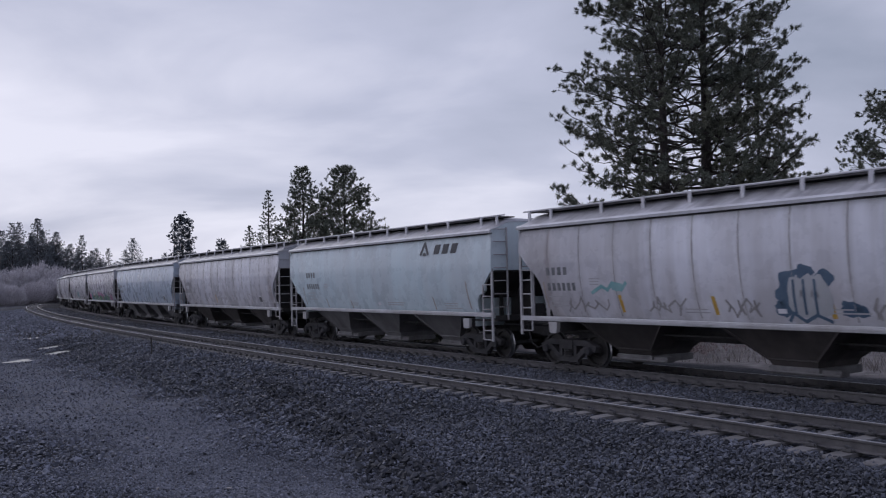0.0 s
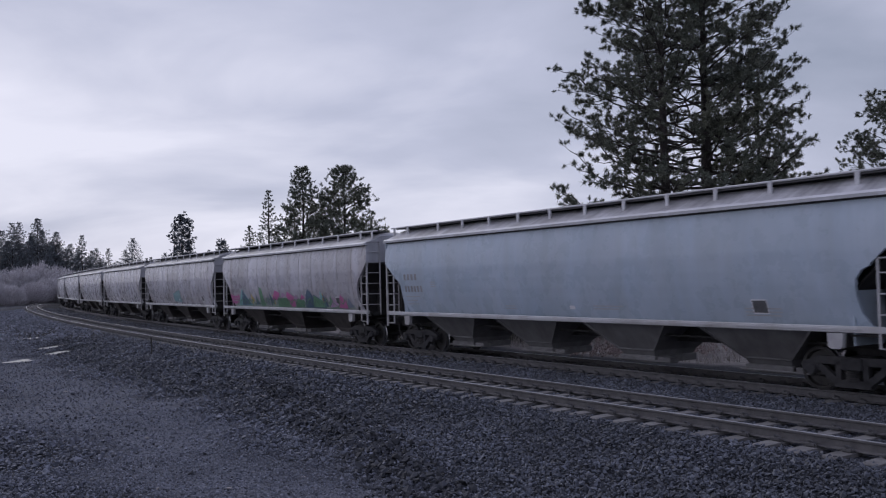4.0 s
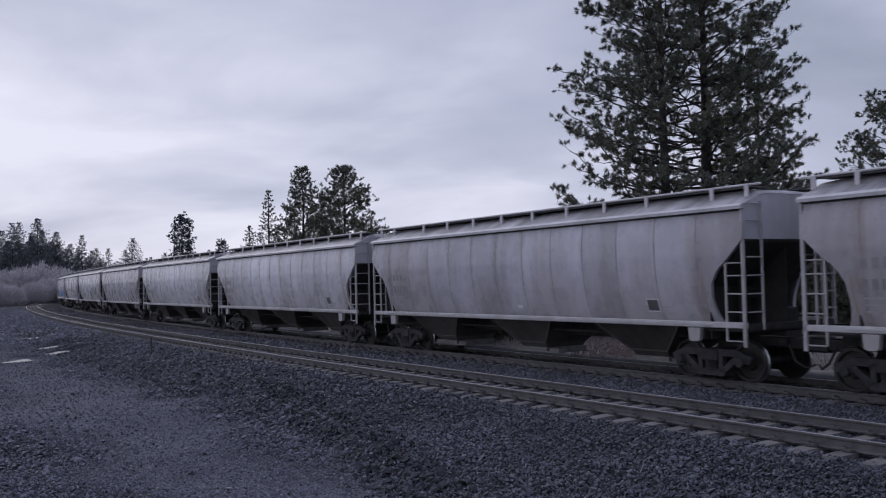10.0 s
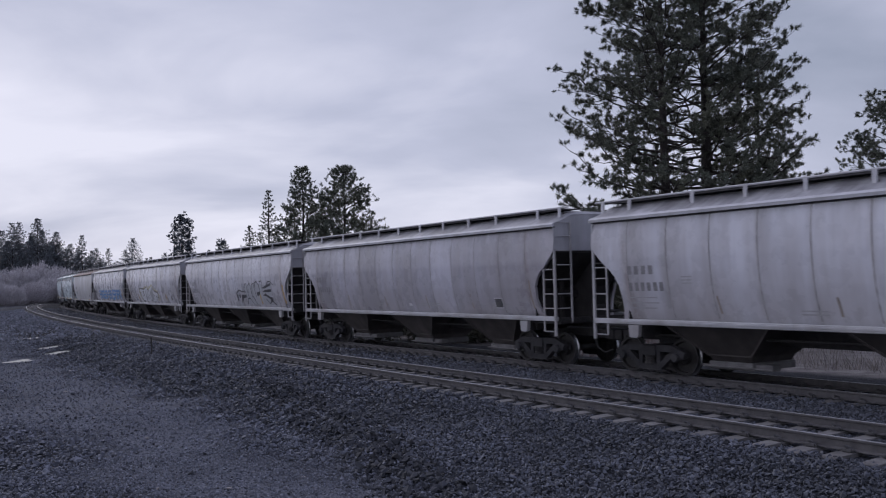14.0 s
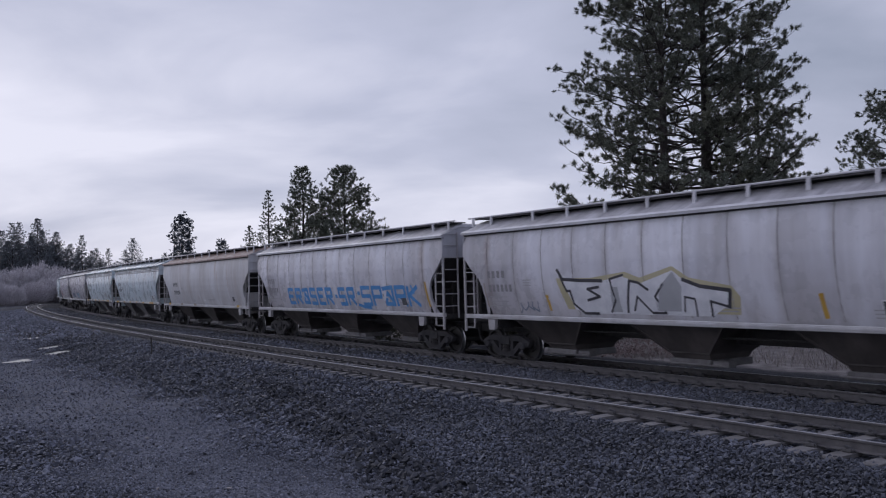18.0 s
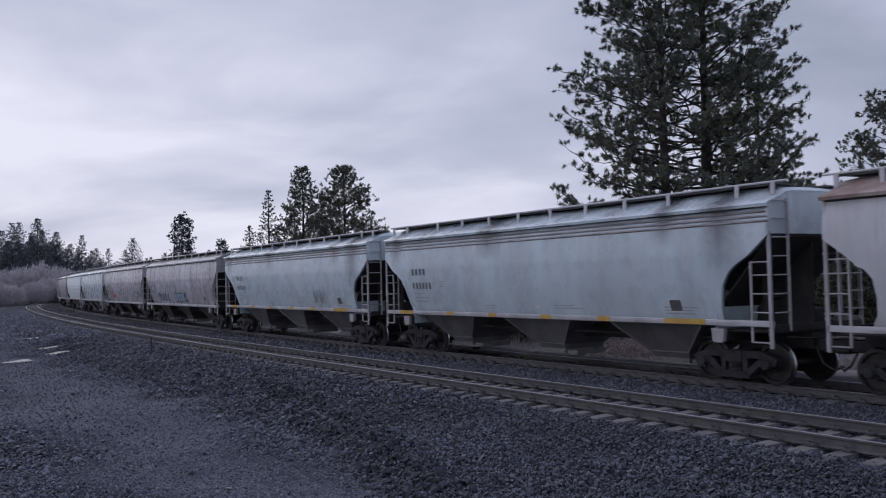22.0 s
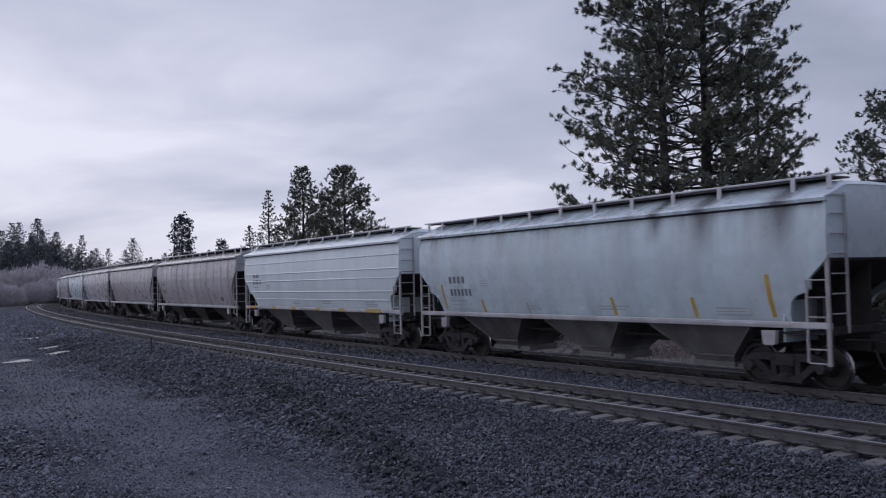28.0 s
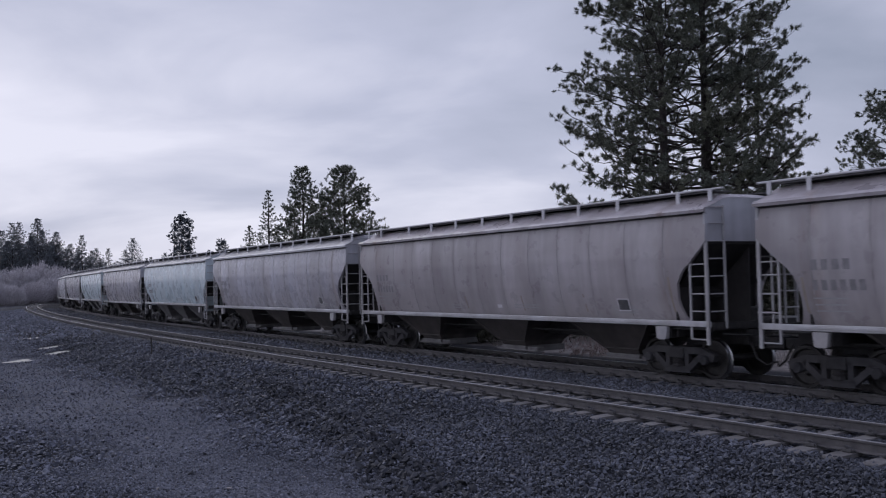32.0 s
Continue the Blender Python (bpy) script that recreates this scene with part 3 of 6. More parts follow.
def blob(s, cx, cz, rx, rz, seed, mi=0, bias=0.006, n=18, jag=0.35):
    """A ragged sprayed patch on the camera's side."""
    rng = random.Random(seed)
    ring = []
    for k in range(n):
        a = 2 * math.pi * k / n
        r = 1 - jag * rng.random()
        ring.append((cx + rx * r * math.cos(a), cz + rz * r * math.sin(a)))
    vs = [(cx, -(side_y(cz) + bias), cz)]
    for f in (0.5, 1.0):
        for x, z in ring:
            X, Z = cx + (x - cx) * f, cz + (z - cz) * f
            vs.append((X, -(side_y(Z) + bias), Z))
    fs = [(0, 1 + k, 1 + (k + 1) % n) for k in range(n)]
    fs += [(1 + k, 1 + n + k, 1 + n + (k + 1) % n, 1 + (k + 1) % n) for k in range(n)]
    s.add(vs, fs, mi)


def scribble(s, x0, x1, z0, z1, n, w, seed, mi=0, bias=0.01):
    """A loopy tag of n strokes in a rectangle."""
    rng = random.Random(seed)
    x = x0
    pts = []
    for i in range(n + 1):
        t = i / n
        zz = z1 - (z1 - z0) * rng.random() * 0.35 if i % 2 else z0 + (z1 - z0) * rng.random() * 0.35
        pts.append((x0 + (x1 - x0) * t + rng.uniform(-0.12, 0.12), zz))
    for a, b in zip(pts, pts[1:]):
        m = ((a[0] + b[0]) / 2 + rng.uniform(-0.15, 0.15), (a[1] + b[1]) / 2)
        side_stroke(s, a, m, w, mi, bias)
        side_stroke(s, m, b, w, mi, bias)


GLYPHS = {  # strokes on a 2 by 3 grid
    "E": [((2, 0), (0, 0)), ((0, 0), (0, 3)), ((0, 3), (2, 3)), ((0, 1.5), (1.6, 1.5))],
    "R": [((0, 0), (0, 3)), ((0, 3), (2, 3)), ((2, 3), (2, 1.5)), ((2, 1.5), (0, 1.5)), ((0.8, 1.5), (2, 0))],
    "A": [((-0.2, 2.8), (2, 3)), ((2, 3), (2, 0.1)), ((0.1, 0.2), (0.9, 2.1)), ((0.9, 2.1), (1.9, 0.5)), ((0.1, 0.2), (2, 0.1))],
    "S": [((2, 3), (0, 3)), ((0, 3), (0, 1.5)), ((0, 1.5), (2, 1.5)), ((2, 1.5), (2, 0)), ((2, 0), (0, 0))],
    "P": [((0, 0), (0, 3)), ((0, 3), (2, 3)), ((2, 3), (2, 1.4)), ((2, 1.4), (0, 1.4))],
    "K": [((0, 0), (0, 3)), ((2, 3), (0, 1.5)), ((0.3, 1.6), (2, 0))],
    "-": [((0.6, 1.5), (1.4, 1.5))],
}


def lay_word(s, word, x, z, w, h, stroke, step, mi=0):
    """Block letters on the camera's side, read in the way of +x."""
    for ch in word:
        if ch != " ":
            for a, b in GLYPHS[ch]:
                side_stroke(s, (x + a[0] / 2 * w, z + a[1] / 3 * h), (x + b[0] / 2 * w, z + b[1] / 3 * h), stroke, mi, 0.012)
        x += step


def bars_of_letters(s, x, z, n, w, h, seed, mi=0):
    """A row of stencilled characters as plain bars."""
    rng = random.Random(seed)
    for i in range(n):
        a = x + i * w * 1.30
        side_patch(s, [(a, a + w * rng.uniform(0.72, 0.86), z), (a, a + w * 0.8, z + h)])


def truck_parts(car, x, tcs):
    """A two-axle truck: bolster at x, two cast side frames, springs, caps and two wheelsets."""
    s = Solid()
    s.box(x - 0.22, x + 0.22, -1.12, 1.12, 0.46, 0.74, bev=0.03)
    s.box(x - 0.35, x + 0.35, -0.36, 0.36, 0.70, 0.86)
    tr = part("truck", s, truck_steel, car, "two-axle cast steel truck")
    for sg in (-1, 1):
        y = sg * 1.02
        f = Solid()
        w = 0.15

        def bm(a, b, h):
            f.beam((x + a[0], y, a[1]), (x + b[0], y, b[1]), w, h)
        bm((-1.14, 0.50), (-0.72, 0.66), 0.17)
        bm((-0.74, 0.66), (0.74, 0.66), 0.16)
        bm((0.72, 0.66), (1.14, 0.50), 0.17)
        bm((-0.80, 0.58), (-0.34, 0.22), 0.14)
        bm((0.80, 0.58), (0.34, 0.22), 0.14)
        bm((-0.40, 0.20), (0.40, 0.20), 0.15)
        bm((-0.30, 0.22), (-0.30, 0.64), 0.12)
        bm((0.30, 0.22), (0.30, 0.64), 0.12)
        for e in (-1, 1):
            f.box(x + e * 0.89 - 0.15, x + e * 0.89 + 0.15, y - 0.09, y + 0.09, 0.40, 0.58, bev=0.03)
        part("side_frame", f, truck_steel, tr)
        sp = Solid()
        sp.tube([(x, y, 0.27), (x, y, 0.33), (x, y, 0.34), (x, y, 0.40), (x, y, 0.41), (x, y, 0.47)], [0.17, 0.17, 0.15, 0.17, 0.15, 0.17], 10)
        part("spring_nest", sp, dark_steel, tr)
        for e in (-1, 1):
            c = Solid()
            c.lathe_y([(0.0, -0.06), (0.10, -0.06), (0.12, -0.02), (0.12, 0.06), (0.0, 0.06)], 12)
            part("bearing_cap", c, truck_steel, tr, at=Matrix.Translation((x + e * 0.89, sg * 1.13, 0.457)))
    for e in (-1, 1):
        part("wheelset", WHEELSET, None, tr, "wheelset with a bright worn tread", at=Matrix.Translation((x + e * 0.89, 0, 0.457)))
    shoe = Solid()
    for e in (-1, 1):
        shoe.beam((x + e * 0.38, 0, 0.40), (x + e * 0.38, 0, 0.50), 1.7, 0.08)
    part("brake_beam", shoe, dark_steel, tr)
    return tr


def make_wheelset():
    s = Solid()
    R = 0.457
    for sg in (-1, 1):
        prof = [(0.085, 0.60), (0.085, 0.66), (0.15, 0.66), (0.17, 0.68), (0.33, 0.70), (0.37, 0.685), (R + 0.028, 0.685), (R + 0.028, 0.712), (R, 0.735), (R - 0.006, 0.825), (0.385, 0.83), (0.36, 0.76), (0.19, 0.76), (0.15, 0.83), (0.0, 0.83)]
        mi = [0, 0, 0, 0, 0, 0, 0, 1, 1, 2, 0, 0, 0, 0]
        s.lathe_y([(r, sg * y) for r, y in (prof if sg > 0 else prof)], 28, mi)
    s.lathe_y([(0.085, -0.62), (0.085, 0.62)], 10)
    s.lathe_y([(0.07, -1.08), (0.07, -0.82)], 8)
    s.lathe_y([(0.07, 0.82), (0.07, 1.08)], 8)
    me = s.mesh("wheelset", [wheel_steel, tread_steel, wheel_steel])
    return me


WHEELSET = make_wheelset()


def hopper_car(name, length, bays, cut, style, label):
    """A covered hopper with its parts. style: seams, smooth, bands (lengthwise flutes under the eave) or ribs (lengthwise ribs)."""
    car = thing(name, label, "hopper car", "cars of the freight train")
    hb = (length - GAP) / 2
    tc = hb - 1.46
    cz, ci = [c[0] for c in CUTS[cut]][::-1], [c[1] for c in CUTS[cut]][::-1]
    zs = sorted({round(z, 3) for z, _ in SIDE} | {round(z, 3) for z, _ in CUTS[cut]} | {3.0, 2.65, 2.15})

    def inset(z):
        return float(np.interp(z, cz, ci))

    # side sheets, with a flange turned in along the cut-away ends
    for sg in (-1, 1):
        s = Solid()
        cols = 14
        vs = []
        for z in zs:
            xe = hb - inset(z)
            for k in range(cols + 1):
                vs.append((-xe + 2 * xe * k / cols, sg * side_y(z), z))
        w = cols + 1
        fs = [(i * w + k, i * w + k + 1, (i + 1) * w + k + 1, (i + 1) * w + k) for i in range(len(zs) - 1) for k in range(cols)]
        s.add(vs, fs)
        for e in (-1, 1):
            fl = []
            for z in zs:
                x = e * (hb - inset(z))
                fl += [(x, sg * side_y(z), z), (x - e * 0.01, sg * (side_y(z) - 0.09), z)]
            s.add(fl, [(2 * i, 2 * i + 1, 2 * i + 3, 2 * i + 2) for i in range(len(zs) - 1)])
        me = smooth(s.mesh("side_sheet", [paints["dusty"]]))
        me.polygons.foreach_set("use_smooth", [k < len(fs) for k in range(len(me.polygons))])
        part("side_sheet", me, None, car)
    # roof with rolled ends
    s = Solid()
    ring = [(-y, z) for y, z in ROOF] + [(y, z) for y, z in ROOF[-2::-1]]
    xs = [-hb - 0.02, -hb + 0.10, -hb + 0.45, 0, hb - 0.45, hb - 0.10, hb + 0.02]
    drop = [0.16, 0.05, 0.0, 0.0, 0.0, 0.05, 0.16]
    vs = []
    for x, d in zip(xs, drop):
        for y, z in ring:
            vs.append((x, y, z - d * 0.75 * max(0.0, (z - 3.94)) / 0.42))
    k = len(ring)
    s.add(vs, [(i * k + j, i * k + j + 1, (i + 1) * k + j + 1, (i + 1) * k + j) for i in range(len(xs) - 1) for j in range(k - 1)])
    part("roof", s, roof_paint, car, "dusty streaked sheet roof")
    for sg in (-1, 1):
        s = Solid()
        vs = []
        for x in (-hb - 0.02, hb + 0.02):
            vs += [(x, sg * y, z) for y, z in EAVE]
        s.add(vs, [(j, j + 1, j + 5, j + 4) for j in range(3)] + [(0, 1, 2, 3), (7, 6, 5, 4)])
        part("eave", s, eave_paint, car, "bright rolled eave")
    # a near-black strip along the top of each side, just below the eave
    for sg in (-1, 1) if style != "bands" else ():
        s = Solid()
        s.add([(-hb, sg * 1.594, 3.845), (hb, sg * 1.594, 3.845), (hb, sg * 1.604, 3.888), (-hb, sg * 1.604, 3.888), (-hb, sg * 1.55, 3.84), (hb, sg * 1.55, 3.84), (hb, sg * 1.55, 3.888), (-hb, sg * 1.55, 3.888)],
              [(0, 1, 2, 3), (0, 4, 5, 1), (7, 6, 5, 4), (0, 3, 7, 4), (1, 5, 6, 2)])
        part("eave_seam", s, eave_dark, car)
    # lengthwise hatch coaming and covers on the crown
    s = Solid()
    s.box(-hb + 0.9, hb - 0.9, -0.33, 0.33, 4.33, 4.375, bev=0.015)
    part("hatch_coaming", s, roof_paint, car)
    nh = 5 if length > 20 else 4
    hl = (2 * hb - 1.9) / nh
    for i in range(nh):
        x0 = -hb + 0.95 + i * hl
        s = Solid()
        s.box(x0 + 0.03, x0 + hl - 0.03, -0.37, 0.37, 4.377, 4.42, bev=0.015)
        part("hatch_cover", s, roof_paint, car)
    # ends: upper panel, slope sheet, inner walls
    for e in (-1, 1):
        s = Solid()
        top = [(y, z - 0.12 * max(0.0, (z - 3.94)) / 0.42) for y, z in ring]
        zl = CUTS[cut][0][0]
        pts = [(-side_y(zl), zl), (-side_y(3.6), 3.6)] + top + [(side_y(3.6), 3.6), (side_y(zl), zl)]
        outer = [(e * hb, y, z) for y, z in pts]
        inner = [(e * (hb - 0.06), y, z) for y, z in pts]
        m = len(pts)
        s.add(outer + inner, [tuple(range(m)), tuple(range(2 * m - 1, m - 1, -1))] + [(i, i + m, (i + 1) % m + m, (i + 1) % m) for i in range(m)])
        part("end_panel", s, end_paint, car, "dusty upper end panel")
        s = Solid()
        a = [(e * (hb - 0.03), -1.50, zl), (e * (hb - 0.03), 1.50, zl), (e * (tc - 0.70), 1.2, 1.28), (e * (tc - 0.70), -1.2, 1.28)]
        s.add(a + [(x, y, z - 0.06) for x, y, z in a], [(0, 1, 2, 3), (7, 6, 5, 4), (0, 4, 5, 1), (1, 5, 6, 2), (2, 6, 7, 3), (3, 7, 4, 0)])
        part("slope_sheet", s, shade_paint, car, "end slope sheet with the recess shade in its paint")
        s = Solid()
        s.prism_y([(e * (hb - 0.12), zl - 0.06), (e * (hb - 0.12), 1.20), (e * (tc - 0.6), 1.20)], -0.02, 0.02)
        part("shear_web", s, shade_paint, car)
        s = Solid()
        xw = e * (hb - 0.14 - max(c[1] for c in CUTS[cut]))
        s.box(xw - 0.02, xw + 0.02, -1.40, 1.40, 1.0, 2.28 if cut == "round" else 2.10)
        part("end_bulkhead", s, shade_paint, car)
        s = Solid()
        s.box(e * hb - 0.04, e * hb + 0.04, -1.46, 1.46, 1.22, 1.36)
        s.box(min(e * hb, e * (hb - 1.5)), max(e * hb, e * (hb - 1.5)), -1.42, 1.42, 1.18, 1.22)
        part("end_platform", s, dark_steel, car)
        s = Solid()
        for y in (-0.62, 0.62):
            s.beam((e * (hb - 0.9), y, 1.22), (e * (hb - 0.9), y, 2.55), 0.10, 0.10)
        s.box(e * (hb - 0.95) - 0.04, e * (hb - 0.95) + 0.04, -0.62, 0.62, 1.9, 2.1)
        part("end_brace", s, shade_paint, car)
        s = Solid()
        s.box(e * (hb - 0.55) - 0.16, e * (hb - 0.55) + 0.16, 0.15, 0.75, 1.24, 1.66, bev=0.04)
        s.tube([(e * (hb - 0.55), 0.75, 1.45), (e * (hb - 0.55), 1.25, 1.45)], 0.05, 6)
        part("brake_cylinder", s, dark_steel, car)
        s = Solid()
        s.box(min(e * hb, e * (hb + 0.48)), max(e * hb, e * (hb + 0.48)), -0.13, 0.13, 0.74, 1.0, bev=0.03)
        x0 = e * (hb + 0.60)
        s.box(x0 - 0.14, x0 + 0.14, -0.19, 0.19, 0.70, 1.04, bev=0.05)
        part("coupler", s, dark_steel, car)
        s = Solid()
        s.tube([(e * (hb + 0.12), -0.32, 0.86), (e * (hb + 0.30), -0.36, 0.50), (e * (hb + 0.52), -0.30, 0.36), (e * (hb + 0.68), -0.16, 0.44)], 0.026, 6)
        part("air_hose", s, dark_steel, car)
        s = Solid()
        s.tube([(e * (hb + 0.10), -1.25, 1.10), (e * (hb + 0.10), -0.2, 1.02), (e * (hb + 0.10), 1.25, 1.10)], 0.018, 5)
        part("uncoupling_lever", s, dark_steel, car)
        # corner ladders on both sides
        for sg in (-1, 1):
            s = Solid()
            yo = sg * 1.575
            s.box(min(e * (hb - 0.07), e * (hb + 0.01)), max(e * (hb - 0.07), e * (hb + 0.01)), yo - 0.025, yo + 0.025, 0.58 if cut == "stepped" else 0.86, zl + 0.05)
            x2 = e * (hb - 0.52)
            s.box(x2 - 0.022, x2 + 0.022, yo - 0.02, yo + 0.02, 0.62 if cut == "stepped" else 0.98, 2.30 if cut == "stepped" else 2.72)
            lad = part("corner_ladder", s, grab_paint, car, "pale steel corner ladder")
            for z in (0.62, 0.90, 1.55, 1.95, 2.30) if cut == "stepped" else (0.98, 1.62, 2.02, 2.42, 2.70):
                r = Solid()
                r.tube([(e * (hb - 0.06), yo - sg * 0.005, z), (x2, yo - sg * 0.005, z)], 0.017, 6)
                part("rung", r, grab_paint, lad)
            # grabs across the end
            s = Solid()
            ye = sg * 1.05
            s.box(e * (hb + 0.05) - 0.025, e * (hb + 0.05) + 0.025, ye - 0.02, ye + 0.02, 1.22, 4.05)
            el = part("end_ladder", s, grab_paint, car)
            for z in (1.62, 2.02, 2.42, 2.82, 3.22, 3.62, 4.0):
                r = Solid()
                r.tube([(e * (hb + 0.06), sg * 1.55, z), (e * (hb + 0.06), ye, z)], 0.017, 6)
                part("rung", r, grab_paint, el)
    # side sills and bolster brackets
    for sg in (-1, 1):
        s = Solid()
        y = sg * 1.55
        up = 0.07 if cut in ("stepped", "deep") else 0.02
        s.box(-hb, hb, y - 0.05, y + 0.05, 1.245 + up, 1.375 + up, bev=0.012)
        s.box(-hb + 0.9, hb - 0.9, y - 0.07, y + 0.075, 1.30 + up, 1.335 + up)
        part("side_sill", s, sill_paint, car, "pale side sill")
        for e in (-1, 1):
            s = Solid()
            s.prism_y([(e * tc - 0.18, 1.25), (e * tc + 0.18, 1.25), (e * tc + 0.15, 0.97), (e * tc + 0.09, 0.94), (e * tc - 0.09, 0.94), (e * tc - 0.15, 0.97)], y - 0.055, y + 0.055)
            part("jacking_bracket", s, grab_paint, car)
    s = Solid()
    s.box(-hb - 0.02, hb + 0.02, -0.28, 0.28, 0.80, 1.16)
    for e in (-1, 1):
        s.box(e * tc - 0.2, e * tc + 0.2, -1.48, 1.48, 0.98, 1.24)
    part("centre_sill", s, dark_steel, car)
    # discharge hoppers, with the saddle between them rising inside the body
    x_out = tc - 2.25
    pitch = 2 * x_out / (bays - 1)
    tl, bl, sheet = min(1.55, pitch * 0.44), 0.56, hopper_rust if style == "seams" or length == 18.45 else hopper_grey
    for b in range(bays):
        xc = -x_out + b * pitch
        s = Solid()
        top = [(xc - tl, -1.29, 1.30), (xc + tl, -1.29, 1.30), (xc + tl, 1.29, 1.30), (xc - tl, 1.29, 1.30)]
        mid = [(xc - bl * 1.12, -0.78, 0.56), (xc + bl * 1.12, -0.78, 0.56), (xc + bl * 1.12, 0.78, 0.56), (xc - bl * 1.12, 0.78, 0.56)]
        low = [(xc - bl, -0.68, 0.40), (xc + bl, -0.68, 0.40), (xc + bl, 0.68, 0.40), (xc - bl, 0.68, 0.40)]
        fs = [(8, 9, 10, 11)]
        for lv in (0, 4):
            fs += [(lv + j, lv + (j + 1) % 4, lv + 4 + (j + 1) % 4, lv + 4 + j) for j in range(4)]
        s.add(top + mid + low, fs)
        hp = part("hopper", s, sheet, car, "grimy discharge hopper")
        s = Solid()
        for e in (-1, 1):
            s.beam((xc + e * tl * 0.97, -1.30, 1.27), (xc + e * bl * 1.14, -0.80, 0.58), 0.03, 0.05)
        s.box(xc - bl * 1.15, xc + bl * 1.15, -0.80, -0.76, 0.54, 0.60, bev=0.01)
        part("hopper_flange", s, sheet, hp)
        s = Solid()
        s.box(xc - bl - 0.07, xc + bl + 0.07, -0.76, 0.76, 0.24, 0.42, bev=0.02)
        part("outlet_gate", s, gate_steel, hp, "pale sliding outlet gate")
        s = Solid()
        s.box(xc + bl + 0.10, xc + bl + 0.55, -0.70, -0.42, 0.26, 0.40, bev=0.02)
        s.tube([(xc - bl - 0.2, -0.80, 0.30), (xc + bl + 0.6, -0.80, 0.30)], 0.025, 6)
        part("gate_drive", s, gate_steel, hp)
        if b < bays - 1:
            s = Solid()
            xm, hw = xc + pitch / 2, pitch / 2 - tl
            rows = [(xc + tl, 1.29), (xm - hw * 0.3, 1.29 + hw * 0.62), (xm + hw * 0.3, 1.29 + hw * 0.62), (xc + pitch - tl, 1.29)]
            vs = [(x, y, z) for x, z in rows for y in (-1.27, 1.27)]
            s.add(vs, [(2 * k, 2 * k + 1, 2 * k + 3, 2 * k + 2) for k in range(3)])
            part("bay_saddle", s, shade_paint, car)
    # brake pipe under the sill
    s = Solid()
    s.tube([(-tc, -0.9, 0.98), (tc, -0.9, 0.98)], 0.03, 6)
    part("brake_pipe", s, dark_steel, car)
    for e in (-1, 1):
        truck_parts(car, e * tc, tc)
    # running board along the roof on short posts
    for sg in (-1, 1):
        s = Solid()
        s.box(-hb + 0.12, hb - 0.12, sg * 0.88 - 0.30, sg * 0.88 + 0.30, 4.375, 4.41)
        s.box(-hb + 0.12, hb - 0.12, sg * 1.19 - 0.015, sg * 1.19 + 0.015, 4.355, 4.412)
        rb = part("running_board", s, [board_steel], car, "grated roof walkway with a pale edge rail")
        s = Solid()
        s.tube([(-hb - 0.22, sg * 1.22, 4.425), (hb + 0.22, sg * 1.22, 4.425)], 0.026, 6)
        part("edge_rail", s, rail_paint, rb)
        npost = 14 if length > 20 else 12
        for i in range(npost):
            x = -hb + 0.12 + (2 * hb - 0.24) * i / (npost - 1)
            if i == 1:
                x -= 0.55
            if i == npost - 2:
                x += 0.55
            s = Solid()
            lean = 0.16 if style == "ribs" else 0.0
            zb, zt = 4.14, 4.43
            s.add([(x - 0.05 - lean, sg * 1.29, zb), (x + 0.05 - lean, sg * 1.29, zb), (x + 0.05 + lean, sg * 1.29, zt), (x - 0.05 + lean, sg * 1.29, zt),
                   (x - 0.05 - lean, sg * 1.25, zb), (x + 0.05 - lean, sg * 1.25, zb), (x + 0.05 + lean, sg * 1.25, zt), (x - 0.05 + lean, sg * 1.25, zt)],
                  [(0, 1, 2, 3), (7, 6, 5, 4), (0, 4, 5, 1), (1, 5, 6, 2), (2, 6, 7, 3), (3, 7, 4, 0)])
            part("walkway_post", s, rail_paint, rb)
    # what is pressed or welded on the sides
    zz = np.linspace(1.45, 3.84, 9)
    for sg in (-1, 1):
        if style == "seams":
            ns = 13
            for i in range(1, ns):
                x = -hb + 2 * hb * i / ns
                s = Solid()
                pr, pw = 0.011, 0.02
                vs = []
                for z in zz:
                    y = side_y(z)
                    vs += [(x - pw, sg * y, z), (x, sg * (y + pr), z), (x + pw, sg * y, z)]
                s.add(vs, [(3 * j + q, 3 * j + q + 1, 3 * j + q + 4, 3 * j + q + 3) for j in range(8) for q in (0, 1)])
                part("seam", s, seam_paint, car)
        if style in ("bands", "ribs"):
            for z in ((3.57, 3.67, 3.77) if style == "bands" else (1.78, 2.12, 2.62, 2.96, 3.46)):
                s = Solid()
                xe = hb - inset(z) - 0.02
                y = side_y(z)
                s.add([(-xe, sg * y, z - 0.03), (xe, sg * y, z - 0.03), (xe, sg * (y + 0.03), z), (-xe, sg * (y + 0.03), z), (-xe, sg * y, z + 0.03), (xe, sg * y, z + 0.03)], [(0, 1, 2, 3), (3, 2, 5, 4)])
                part("flute" if style == "bands" else "rib", s, seam_paint if style == "bands" else sill_paint, car)
    return car


PAINTED = ("side_sheet", "rib")


def repaint(car, paint, roof=None):
    """Gives this car's own sheets their paint, leaving the shared meshes as they are."""
    for o in car.children:
        base = o.name.split(".")[0]
        want = paint if base in PAINTED or (base in ("end_panel", "end_bulkhead") and paint not in (paints["dusty"], paints["pale"], paints["brown"])) else roof if base in ("roof", "eave", "hatch_cover", "hatch_coaming") else None
        if want:
            o.material_slots[0].link = "OBJECT"
            o.material_slots[0].material = want


